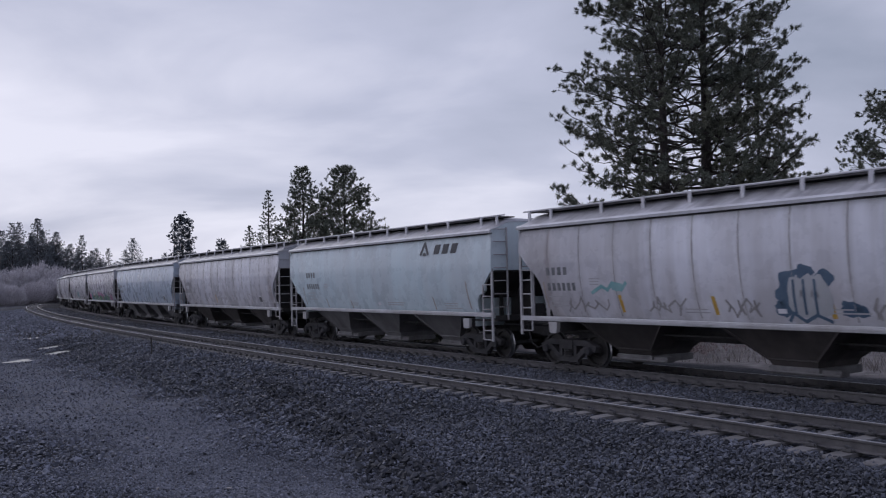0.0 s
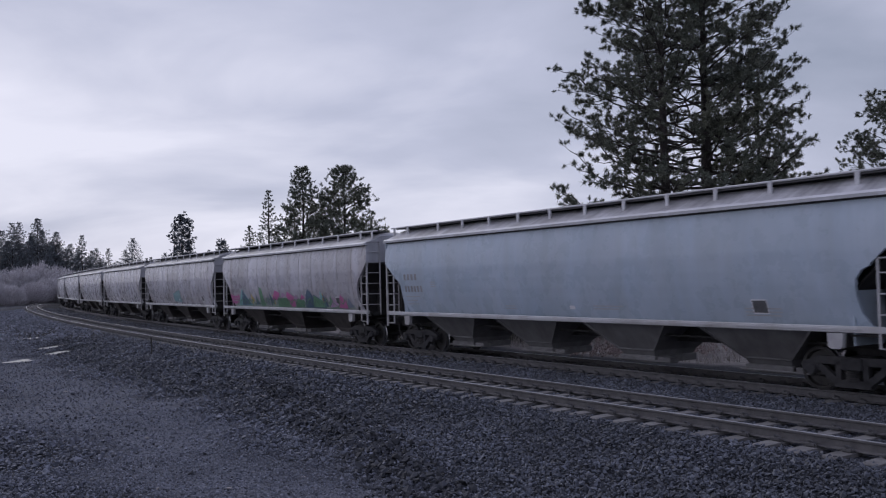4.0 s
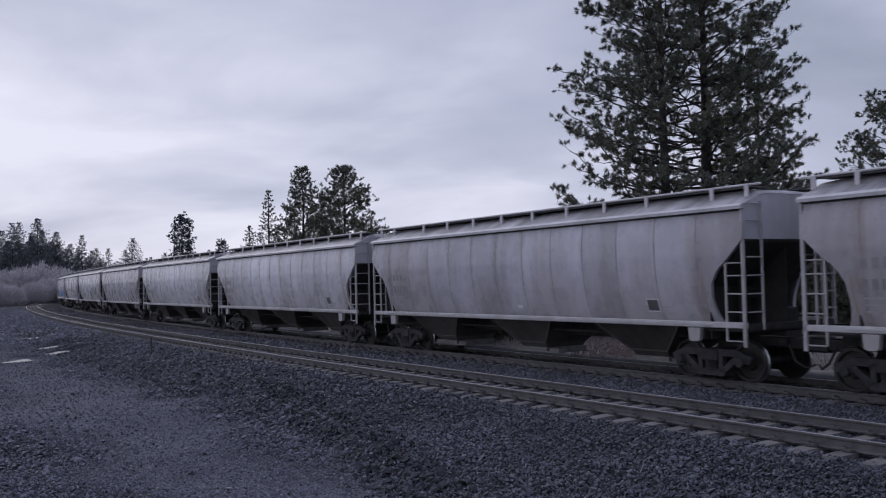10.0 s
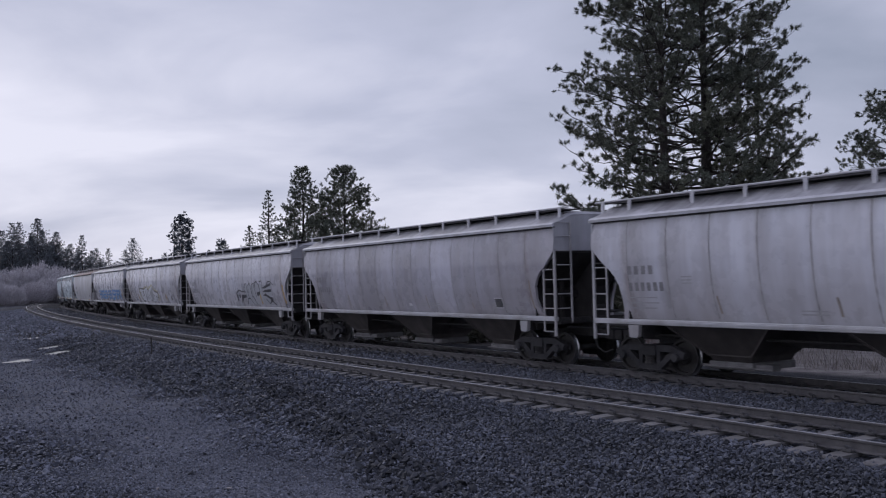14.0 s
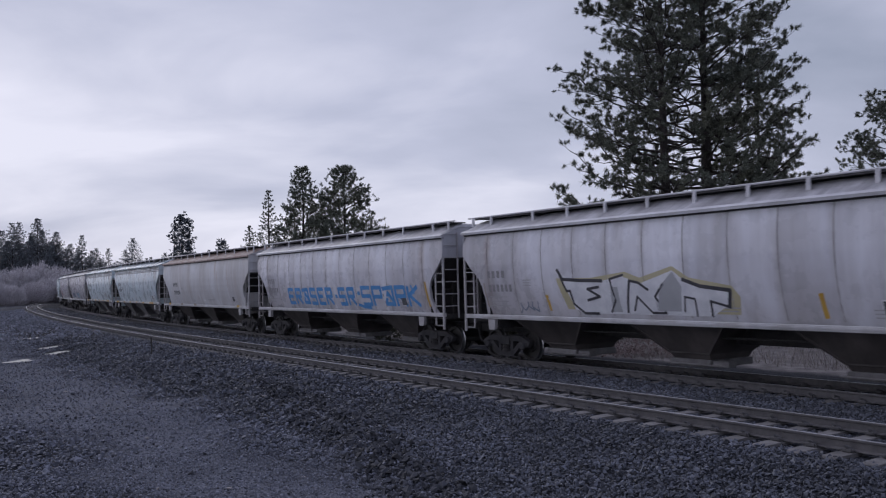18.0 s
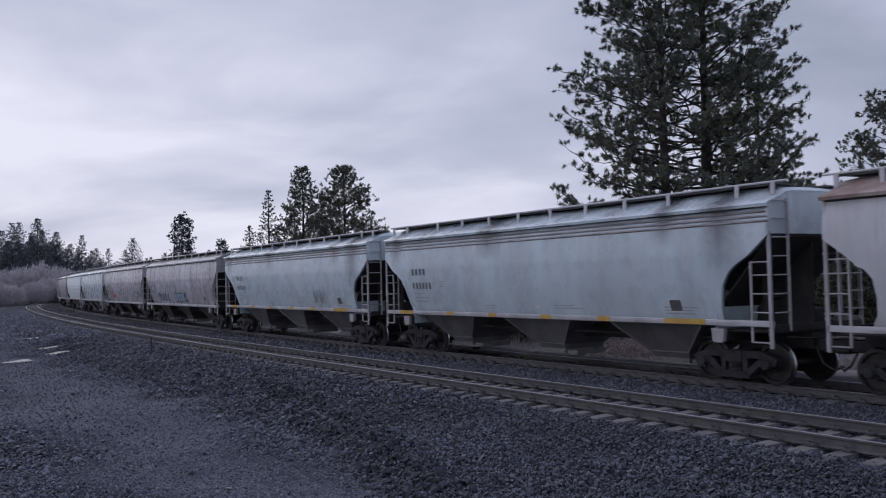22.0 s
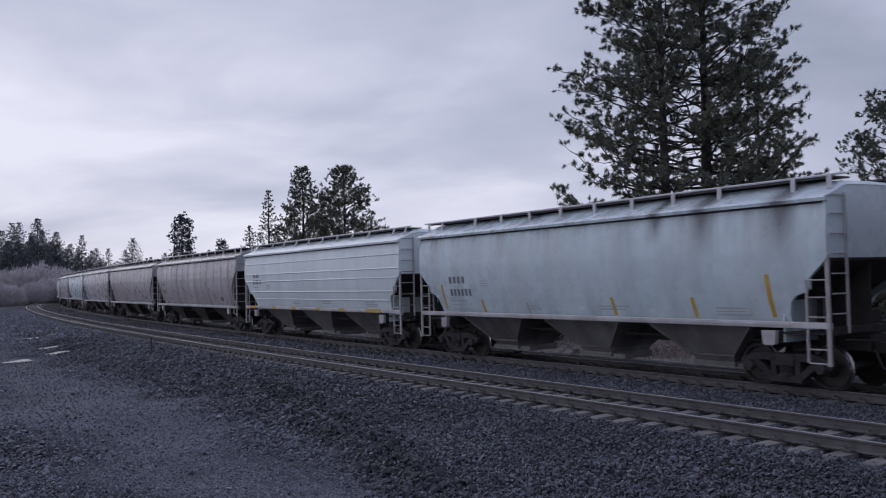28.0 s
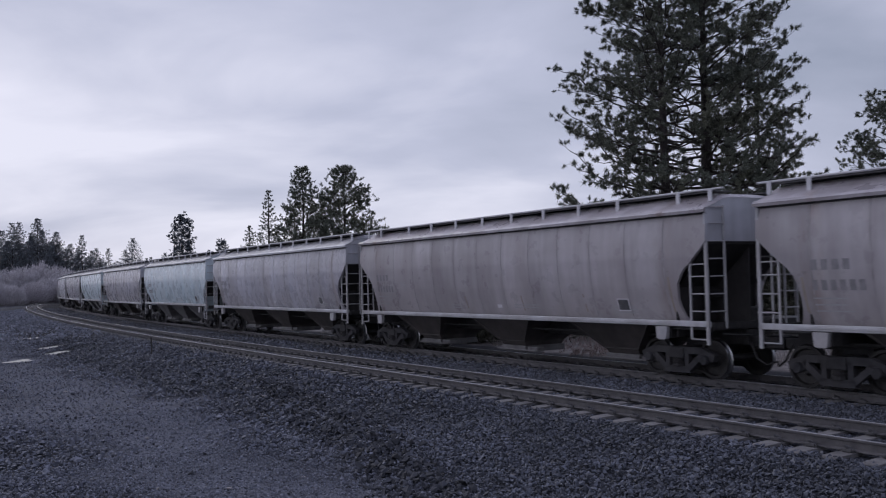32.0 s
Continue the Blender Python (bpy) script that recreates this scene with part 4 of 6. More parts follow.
# lengths over the couplers, from the leading car back, with body kind, paint and what it carries
A, B, C, D, E4, F = "seamed", "smooth", "fluted", "ribbed", "four_bay", "plain_round"
KINDS = {
    A: ("covered_hopper", 18.45, 3, "round", "seams", "dusty grey covered hopper car with welded side seams"),
    B: ("covered_hopper", 17.05, 3, "stepped", "smooth", "light grey smooth-sided covered hopper car"),
    C: ("covered_hopper", 18.15, 3, "deep", "bands", "pale grey covered hopper car with fluted eaves"),
    D: ("covered_hopper", 17.45, 3, "stepped", "ribs", "clean white covered hopper car with lengthwise ribs"),
    F: ("covered_hopper", 18.45, 3, "angular", "smooth", "tan smooth-sided covered hopper car with a rusty roof"),
    E4: ("covered_hopper", 21.05, 4, "angular", "smooth", "long bluish-grey four-bay covered hopper car"),
}
CONSIST = [  # kind, s of its rear coupling at the start, paint, label, decoration
    (A, 4.93, "dusty", "", ""),
    (A, 23.36, "pale", "dusty grey covered hopper car with a slate and teal graffiti tag", "slate"),
    (B, 40.41, "cool", "light grey smooth-sided covered hopper car with a dark owner's emblem", "emblem"),
    (A, 58.87, "pale", "dusty grey covered hopper car with yellow stripes", "stripes"),
    (E4, 79.92, "blue", "long bluish-grey four-bay covered hopper car", "plain"),
    (A, 98.51, "dusty", "grey covered hopper car sprayed with a green and magenta mural", "mural"),
    (A, 117.07, "dusty", "dusty grey covered hopper car with a faint teal tag", "teal"),
    (A, 135.72, "dusty", "dusty grey covered hopper car with a white scrawl", "white"),
    (A, 154.22, "dusty", "", "plain"),
    (A, 172.73, "pale", "", "plain"),
    (A, 191.21, "pale", "", "plain"),
    (A, 209.80, "dusty", "", "plain"),
    (A, 228.35, "pale", "grey covered hopper car with a black scrawled tag", "black"),
    (A, 246.66, "pale", "dusty grey covered hopper car with a large silver and black graffiti", "silver"),
    (A, 264.95, "pale", "grey covered hopper car with tall blue graffiti letters", "words"),
    (F, 283.36, "tan", "tan covered hopper car with a rusty roof", "rust"),
    (C, 301.40, "sooty", "pale grey covered hopper car with fluted eaves", "reflectors"),
    (C, 319.59, "sooty", "pale grey covered hopper car with fluted eaves and a small scrawl", "scrawl"),
    (A, 338.14, "dusty", "dusty grey covered hopper car with black and blue graffiti", "duo"),
    (A, 356.48, "dusty", "dusty grey covered hopper car with a red sprayed shape", "red"),
    (B, 373.57, "smoked", "light grey smooth-sided covered hopper car with yellow stripes and soot stains", "soot"),
    (D, 391.05, "white", "clean white covered hopper car with lengthwise ribs", "reflectors"),
    (A, 409.47, "brown", "brown-filmed grey covered hopper car", "plain"),
    (A, 427.91, "brown", "brown-filmed grey covered hopper car", "plain"),
    (A, 446.20, "dusty", "", "plain"),
    (B, 463.30, "cool", "", "plain"),
    (A, 481.75, "dusty", "", "plain"),
    (B, 498.80, "cool", "", "plain"),
    (A, 517.25, "dusty", "", "plain"),
    (A, 535.70, "pale", "", "plain"),
    (A, 554.15, "dusty", "", "plain"),
    (B, 571.20, "cool", "", "plain"),
    (A, 589.65, "dusty", "", "plain"),
]


CRISP = {"emblem": mark_mid, "reflectors": mark_mid, "scrawl": mark_mid, "soot": mark_mid, "slate": mark_mid, "rust": mark_mid, "red": mark_mid}
MARK_AT = {"emblem": (1.78, 2.70, 2.22, 0.19), "soot": (1.80, 2.36, 1.96, 0.19), "reflectors": (1.9, 2.66, 2.19, 0.19), "ribbed": (1.2, 2.80, 2.50, 0.17), "scrawl": (1.9, 2.70, 2.22, 0.19), "rust": (2.5, 2.48, 1.98, 0.21), "slate": (1.24, 2.54, 2.11, 0.185)}
# upright stripes as (x at the foot, foot height, top height) and whether they are still bright
STRIPES = [(-7.46, 1.64, 2.34), (-4.50, 1.58, 1.96), (-1.50, 1.57, 1.93), (1.45, 1.55, 1.95), (4.20, 1.55, 2.00), (7.34, 1.60, 2.40)]
BRIGHT = {"stripes": (2,), "slate": (1, 2, 3), "silver": (1, 4), "words": (5,), "mural": (2, 4), "black": (4, 5), "red": (1, 2), "duo": ()}


def run_of(s, pts, w, mi=0, bias=0.014):
    for a, b in zip(pts, pts[1:]):
        side_stroke(s, a, b, w, mi, bias)


def wedge(s, pts, bias=0.01, mi=0):
    """A flat sprayed polygon, fanned from its middle over the curved side in small steps."""
    edge = []
    for (ax, az), (bx, bz) in zip(pts, pts[1:] + pts[:1]):
        k = max(1, int(math.hypot(bx - ax, bz - az) / 0.16))
        edge += [(ax + (bx - ax) * q / k, az + (bz - az) * q / k) for q in range(k)]
    cx, cz = sum(p[0] for p in pts) / len(pts), sum(p[1] for p in pts) / len(pts)
    n, rings = len(edge), 5
    vs = [(cx, -(side_y(cz) + bias), cz)]
    for r in range(1, rings + 1):
        for x, z in edge:
            X, Z = cx + (x - cx) * r / rings, cz + (z - cz) * r / rings
            vs.append((X, -(side_y(Z) + bias), Z))
    fs = [(0, 1 + k, 1 + (k + 1) % n) for k in range(n)]
    for r in range(rings - 1):
        o = 1 + r * n
        fs += [(o + k, o + n + k, o + n + (k + 1) % n, o + (k + 1) % n) for k in range(n)]
    s.add(vs, fs, mi)


def paint_on(car, name, s, material, label=""):
    return tagged(part(name, s, material, car, label), kind="stuff")


def decorate(car, deco, length, seed):
    """Stencilled marks and sprayed paint on the side towards the camera."""
    hb = (length - GAP) / 2
    rng = random.Random(seed)
    crisp = CRISP.get(deco, mark_black)
    ox, z1, z2, w = MARK_AT.get("ribbed" if length == 17.45 else deco, (1.3, 2.50, 2.09, 0.185))
    x = -hb + ox
    for z, n, ww in ((z1, 4, w), (z2, 6, w * 0.86)):
        s = Solid()
        bars_of_letters(s, x, z, n, ww, w * 1.15, seed + n)
        paint_on(car, "stencilled_mark", s, crisp, "row of dark stencilled characters")
    for cx, cz, n, wid in ((x, z2 - 0.16, 3, 0.9), (x + 1.75, 2.42, 3, 0.4), (0.12 * hb, 1.70, 2, 1.2), (0.62 * hb, 1.70, 3, 1.0), (-0.28 * hb, 1.66, 2, 0.7)):
        for i in range(n):
            s = Solid()
            z = cz - (0.13 if cx == x else 0.075) * i
            side_stroke(s, (cx, z), (cx + wid * rng.uniform(0.7, 1.05), z), 0.03)
            part("data_line", s, mark_faint, car)
    px = 0.64 * hb
    if deco not in ("soot", "emblem") and length != 17.45:
        s = Solid()
        side_patch(s, [(px, px + 0.42, 1.585), (px, px + 0.42, 1.90)], 0.006)
        part("plate_border", s, mark_white, car)
        s = Solid()
        side_patch(s, [(px + 0.03, px + 0.39, 1.61), (px + 0.03, px + 0.39, 1.875)], 0.012)
        part("data_plate", s, mark_dark, car, "small black data plate")
    if rng.random() < 0.7:
        s = Solid()
        side_patch(s, [(0.02 * hb, 0.02 * hb + 0.22, 1.60), (0.02 * hb, 0.02 * hb + 0.22, 1.70)])
        part("white_label", s, mark_white, car)
    # reflector stripes
    if deco in ("soot", "emblem"):
        rows = [(-6.50, 1.58, 2.30), (-4.35, 1.50, 1.80), (-2.10, 1.47, 1.75), (1.50, 1.51, 1.90), (4.20, 1.50, 1.90), (6.36, 1.55, 2.40)]
    elif deco in ("reflectors", "scrawl", "rust") or abs(length - 18.45) > 0.1:
        rows = []
    else:
        rows = STRIPES
    for k, (cx, z0, zt) in enumerate(rows):
        strong = (deco == "soot" and k != 2) or k in BRIGHT.get(deco, ())
        if not strong and rng.random() < 0.25:
            continue
        s = Solid()
        side_stroke(s, (cx + 0.03, z0), (cx, zt), 0.11 if strong else 0.06)
        part("reflector_stripe", s, mark_yellow if strong else stripe_old, car, "" if strong else "faded reflector stripe")
    if deco in ("reflectors", "scrawl", "rust"):
        for fx, wd in ((-6.88, 0.9), (-4.09, 0.4), (-1.72, 0.4), (0.87, 0.4), (3.23, 0.45), (5.97, 1.25)) if deco != "rust" else ((-6.84, 0.36), (-3.91, 0.5), (-1.0, 0.5), (6.9, 0.4)):
            s = Solid()
            s.box(fx - wd / 2, fx + wd / 2, -1.632, -1.624, 1.33, 1.45)
            part("reflector_strip", s, mark_yellow if deco != "rust" or abs(fx) > 6 else stripe_old, car, "reflector strip on the sill")
    if deco == "emblem":
        s = Solid()
        run_of(s, [(3.70, 3.36), (3.92, 3.72)], 0.13)
        run_of(s, [(4.16, 3.36), (3.94, 3.72)], 0.13)
        wedge(s, [(3.80, 3.30), (4.06, 3.30), (4.0, 3.42), (3.86, 3.42)])
        part("owner_emblem", s, spray["black"], car, "dark arrow-shaped owner's emblem")
        for k in range(3):
            s = Solid()
            bx = 4.50 + 0.52 * k
            wedge(s, [(bx, 3.34), (bx + 0.36, 3.34), (bx + 0.48, 3.66), (bx + 0.12, 3.66)])
            part("emblem_block", s, spray["black"], car, "slanted dark block beside the emblem")
    if deco == "slate":
        s = Solid()
        for a, b, sd in ((-6.6, -5.0, 3), (-3.6, -2.4, 5), (-1.2, -0.2, 6), (2.3, 3.4, 8)):
            scribble(s, a, b, 1.5, 1.95, 9, 0.05, sd)
        paint_on(car, "graffiti_scribble", s, spray["ghost"])
        s = Solid()
        for cx, cz, rx, rz, sd in ((0.45, 1.95, 0.28, 0.42, 1), (0.55, 2.35, 0.3, 0.2, 2), (0.95, 2.45, 0.28, 0.2, 3), (1.35, 2.3, 0.3, 0.24, 4), (0.3, 1.7, 0.2, 0.2, 7), (1.9, 1.72, 0.32, 0.2, 5), (2.1, 1.66, 0.2, 0.14, 6)):
            blob(s, cx, cz, rx, rz, sd, bias=0.006)
        run_of(s, [(0.42, 1.45), (0.55, 1.62), (0.8, 1.44), (1.1, 1.58), (1.4, 1.45)], 0.07)
        paint_on(car, "graffiti_outline", s, spray["navy"])
        s = Solid()
        for cx, sd in ((0.72, 11), (1.0, 12), (1.28, 13)):
            blob(s, cx, 1.95, 0.27, 0.50, sd, bias=0.012, jag=0.25)
        paint_on(car, "graffiti_fill", s, spray["shade"])
        s = Solid()
        for cx in (0.62, 0.86, 1.12):
            side_stroke(s, (cx, 1.6), (cx + 0.05, 2.3), 0.06, bias=0.018)
        paint_on(car, "graffiti_highlight", s, spray["navy"])
        s = Solid()
        run_of(s, [(-5.5, 2.05), (-5.1, 2.22), (-4.9, 2.12), (-4.7, 2.3), (-4.4, 2.12), (-4.2, 2.3)], 0.09)
        blob(s, -4.55, 2.2, 0.3, 0.14, 3)
        paint_on(car, "graffiti_tag", s, spray["teal"])
    if deco == "mural":
        fields = [("pink", [(-7.6, 1.6), (-7.55, 2.0), (-6.9, 1.95), (-6.2, 2.0), (-6.3, 1.62)]), ("teal", [(-6.7, 1.5), (-5.65, 2.28), (-4.6, 1.55)]), ("navy", [(-6.1, 1.55), (-5.6, 2.2), (-4.75, 1.6)])]
        fields += [("ochre", [(-4.55, 1.6), (-4.45, 2.05), (-4.1, 1.7)]), ("navy", [(-4.0, 1.6), (-3.75, 1.95), (-3.5, 1.6)]), ("green", [(-3.35, 1.55), (-3.15, 2.35), (-2.85, 2.3), (-2.75, 1.55)]), ("slate", [(-2.5, 1.6), (-2.35, 1.9), (-2.1, 1.85), (-2.0, 1.6)]),
                  ("navy", [(-1.95, 1.55), (-1.9, 2.1), (-1.5, 1.7)]), ("pink", [(-1.6, 1.75), (-1.15, 2.2), (-0.55, 2.05), (-0.9, 1.72)]), ("green", [(-1.1, 1.48), (-0.9, 1.8), (0.4, 1.85), (0.5, 1.5), (-0.3, 1.42)]), ("mauve", [(-0.5, 1.85), (-0.2, 2.1), (0.2, 1.95)])]
        fields += [("pink", [(0.2, 1.95), (0.4, 2.12), (1.2, 1.85), (0.95, 1.52), (0.5, 1.55)]), ("mauve", [(1.0, 1.8), (1.35, 2.0), (1.6, 1.75)]), ("green", [(1.05, 1.5), (1.4, 1.78), (2.2, 1.72), (2.0, 1.48)]), ("pink", [(1.75, 1.75), (2.05, 2.02), (2.35, 1.85)])]
        fields += [("navy", [(2.15, 1.52), (2.45, 1.95), (2.8, 2.26), (3.1, 2.05), (3.6, 1.52)]), ("green", [(3.0, 1.55), (3.35, 1.98), (4.1, 1.75), (4.35, 1.5)]), ("teal", [(3.9, 1.7), (4.05, 2.15), (4.3, 1.9)]), ("navy", [(4.2, 1.55), (4.35, 2.0), (4.6, 1.6)]), ("green", [(4.7, 1.5), (5.0, 1.95), (5.4, 1.55)]), ("mauve", [(4.75, 1.55), (5.2, 1.9), (5.8, 1.6)]), ("pink", [(5.6, 1.55), (6.0, 2.0), (6.5, 1.7), (6.4, 1.5)]), ("slate", [(6.4, 1.55), (6.7, 1.9), (7.0, 1.6)])]
        s = Solid()
        low = random.Random(77)
        for k in range(30):
            cx = -6.9 + 0.47 * k
            wedge(s, [(cx - 0.3, 1.40), (cx - 0.25, low.uniform(1.5, 1.62)), (cx + 0.1, low.uniform(1.52, 1.72)), (cx + 0.32, low.uniform(1.5, 1.62)), (cx + 0.3, 1.40)], 0.004 + 0.0001 * (k % 3))
        paint_on(car, "graffiti_ground", s, spray["moss"], "faded green spray along the sill")
        fields = [(key, [(x, max(1.42, z - 0.10) if z < 1.7 else z) for x, z in pts]) for key, pts in fields]
        for k, (key, pts) in enumerate(fields):
            s = Solid()
            wedge(s, pts, 0.006 + 0.0012 * k)
            part("graffiti_field", s, spray[key], car, "sprayed mural field")
        for key, a, b, n, w, sd in (("green", -6.8, 6.6, 46, 0.045, 72), ("black", -5.0, 5.2, 40, 0.016, 73)):
            s = Solid()
            scribble(s, a, b, 1.46, 1.86, n, w, sd, bias=0.036)
            paint_on(car, "graffiti_scribble", s, spray[key])
        s = Solid()
        for k, (key, pts) in enumerate(fields):
            if key in ("green", "teal") and k % 2 == 0:
                run_of(s, pts + pts[:1], 0.035, bias=0.036)
        paint_on(car, "graffiti_outline", s, spray["navy"])
    if deco == "teal":
        s = Solid()
        wedge(s, [(-1.05, 1.55), (-1.0, 2.05), (-0.2, 2.14), (0.75, 2.3), (0.8, 1.5)], 0.006)
        paint_on(car, "graffiti_tag", s, spray["faint_teal"], "faint teal sprayed letter")
        s = Solid()
        run_of(s, [(-0.9, 1.6), (-1.0, 2.2), (-0.75, 2.15)], 0.06)
        run_of(s, [(-0.7, 2.05), (0.0, 2.2), (0.75, 2.3), (0.8, 1.6)], 0.05)
        scribble(s, -3.3, -2.0, 1.55, 2.1, 16, 0.05, 9)
        scribble(s, -3.2, -1.9, 1.5, 1.85, 14, 0.07, 19)
        scribble(s, 2.1, 2.9, 1.55, 1.9, 8, 0.04, 10)
        paint_on(car, "graffiti_outline", s, spray["ghost"])
    if deco == "white":
        s = Solid()
        run_of(s, [(-2.72, 1.55), (-2.66, 2.0), (-2.35, 1.95), (-2.62, 1.76), (-2.2, 1.72), (-2.55, 1.55)], 0.10)
        run_of(s, [(-2.2, 1.6), (-2.0, 1.78), (-2.0, 1.55), (-2.2, 1.6)], 0.08)
        run_of(s, [(-4.3, 1.85), (-4.15, 1.65), (-3.9, 1.75)], 0.10)
        run_of(s, [(-3.7, 1.8), (-3.5, 1.72)], 0.07)
        paint_on(car, "graffiti_tag", s, mark_white, "white sprayed scrawl")
        s = Solid()
        run_of(s, [(-5.4, 1.7), (-5.2, 1.95), (-4.95, 1.7), (-5.3, 1.85), (-5.0, 2.0)], 0.05)
        paint_on(car, "graffiti_outline", s, spray["ghost"])
    if deco == "black":
        s = Solid()
        run_of(s, [(0.68, 1.72), (0.75, 2.05), (1.2, 2.22), (1.6, 2.15), (2.2, 2.12)], 0.06)
        wedge(s, [(0.7, 1.66), (0.78, 1.98), (0.95, 2.0), (0.86, 1.68)], 0.012)
        wedge(s, [(1.02, 1.8), (1.15, 2.02), (1.35, 2.02), (1.2, 1.8)], 0.012)
        wedge(s, [(1.22, 1.56), (1.5, 1.98), (2.22, 1.98), (2.2, 1.84), (1.62, 1.82), (1.34, 1.56)], 0.012)
        for x0 in (2.05, 2.6, 3.15):
            run_of(s, [(x0, 2.1), (x0 + 0.1, 2.48), (x0 + 0.32, 2.55), (x0 + 0.42, 2.3), (x0 + 0.52, 1.82)], 0.05)
        run_of(s, [(2.1, 1.5), (2.35, 1.8), (2.7, 1.78), (3.0, 1.5)], 0.05)
        run_of(s, [(3.2, 1.9), (3.4, 1.65), (3.5, 1.5)], 0.05)
        run_of(s, [(3.7, 2.3), (3.62, 2.55), (3.95, 2.64), (4.25, 2.45), (4.28, 2.15)], 0.06)
        wedge(s, [(3.8, 1.94), (3.85, 2.1), (4.3, 2.14), (4.25, 2.0), (3.98, 1.9)], 0.012)
        run_of(s, [(4.35, 2.6), (4.6, 2.66), (4.75, 2.55), (4.65, 2.2)], 0.05)
        for z0, z1 in ((2.3, 2.5), (2.12, 2.2), (1.95, 1.75)):
            wedge(s, [(4.62, z0), (5.0, z0 + 0.1), (5.9, z1 + 0.05), (5.8, z1 - 0.08), (5.0, z0 - 0.02)], 0.012)
        run_of(s, [(5.3, 2.45), (5.55, 2.62), (5.85, 2.6), (6.2, 2.45)], 0.06)
        run_of(s, [(5.0, 1.75), (5.3, 1.55), (5.6, 1.7), (6.1, 1.5)], 0.06)
        paint_on(car, "graffiti_tag", s, spray["black"], "black scrawled tag")
        s = Solid()
        wedge(s, [(2.1, 1.5), (2.2, 2.45), (4.4, 2.5), (5.9, 2.4), (6.1, 1.5)], 0.004)
        paint_on(car, "graffiti_fill", s, spray["haze"], "thin grey spray under the tag")
    if deco == "silver":
        s = Solid()
        wedge(s, [(-3.7, 1.6), (-4.0, 2.45), (-2.6, 2.44), (-1.3, 2.58), (-0.8, 2.42), (0.3, 2.68), (0.8, 2.4), (2.0, 2.2), (2.2, 1.95), (2.1, 1.55)], 0.005)
        paint_on(car, "graffiti_halo", s, spray["pale_ochre"], "yellowish sprayed halo")
        s = Solid()
        for pts in ([(-3.8, 2.6), (-3.55, 2.12), (-3.4, 1.6), (-2.7, 1.5), (-2.1, 1.5), (-2.2, 2.3), (-3.3, 2.35)], [(-2.1, 1.52), (-1.9, 2.4), (-1.4, 2.45), (-1.5, 1.52)], [(-1.5, 1.52), (-1.1, 2.3), (-0.8, 2.3), (-0.1, 1.55)], [(-0.5, 1.55), (-0.2, 2.2), (0.3, 2.58), (0.6, 2.3), (0.75, 1.55)], [(0.6, 2.3), (1.9, 2.05), (1.78, 1.75), (1.3, 1.85), (1.2, 1.5), (0.8, 1.5), (0.85, 1.9)]):
            wedge(s, pts, 0.012)
        paint_on(car, "graffiti_fill", s, spray["silver"], "silver letter fill")
        s = Solid()
        wedge(s, [(-3.7, 2.34), (-2.2, 2.36), (-1.4, 2.46), (-0.8, 2.28), (0.3, 2.58), (0.7, 2.3), (1.9, 2.05), (1.8, 1.75), (1.3, 1.5), (-3.1, 1.5), (-3.4, 1.7)], 0.009)
        paint_on(car, "graffiti_base", s, spray["silver"])
        s = Solid()
        wedge(s, [(-0.35, 1.6), (-0.15, 2.2), (0.3, 2.55), (0.55, 2.2), (0.4, 1.6)], 0.016)
        wedge(s, [(-1.95, 1.55), (-1.85, 2.2), (-1.6, 2.2), (-1.6, 1.55)], 0.016)
        paint_on(car, "graffiti_shade", s, spray["shade"])
        s = Solid()
        run_of(s, [(-3.9, 2.68), (-3.7, 2.42), (-3.0, 2.38), (-2.15, 2.36)], 0.09, bias=0.02)
        run_of(s, [(-3.85, 2.6), (-3.6, 2.1), (-3.45, 2.1), (-3.4, 1.75), (-3.05, 1.5), (-2.5, 1.5)], 0.07, bias=0.02)
        run_of(s, [(-2.3, 2.2), (-2.75, 2.15), (-2.3, 1.95), (-2.8, 1.85)], 0.07, bias=0.02)
        run_of(s, [(-2.0, 1.55), (-1.75, 1.85), (-1.85, 2.4), (-1.35, 2.5)], 0.06, bias=0.02)
        run_of(s, [(-1.4, 1.55), (-1.15, 2.35), (-0.85, 2.3), (-0.55, 2.12)], 0.07, bias=0.02)
        run_of(s, [(-1.15, 1.6), (-0.95, 1.95), (-0.55, 1.55), (-0.1, 1.55), (-0.35, 1.95), (-0.05, 2.25)], 0.06, bias=0.02)
        run_of(s, [(0.6, 2.36), (1.1, 2.2), (1.95, 2.1), (1.85, 1.72)], 0.09, bias=0.02)
        run_of(s, [(1.8, 1.74), (1.35, 1.85), (1.3, 1.5)], 0.06, bias=0.02)
        run_of(s, [(0.5, 1.6), (0.6, 1.95), (0.9, 1.9), (0.85, 1.5)], 0.05, bias=0.02)
        paint_on(car, "graffiti_outline", s, spray["black"])
        s = Solid()
        scribble(s, -3.3, -2.5, 1.8, 2.2, 7, 0.06, 71)
        paint_on(car, "graffiti_detail", s, spray["rose"])
        s = Solid()
        scribble(s, -5.9, -4.9, 1.45, 1.9, 7, 0.045, 72)
        paint_on(car, "graffiti_scribble", s, spray["slate"])
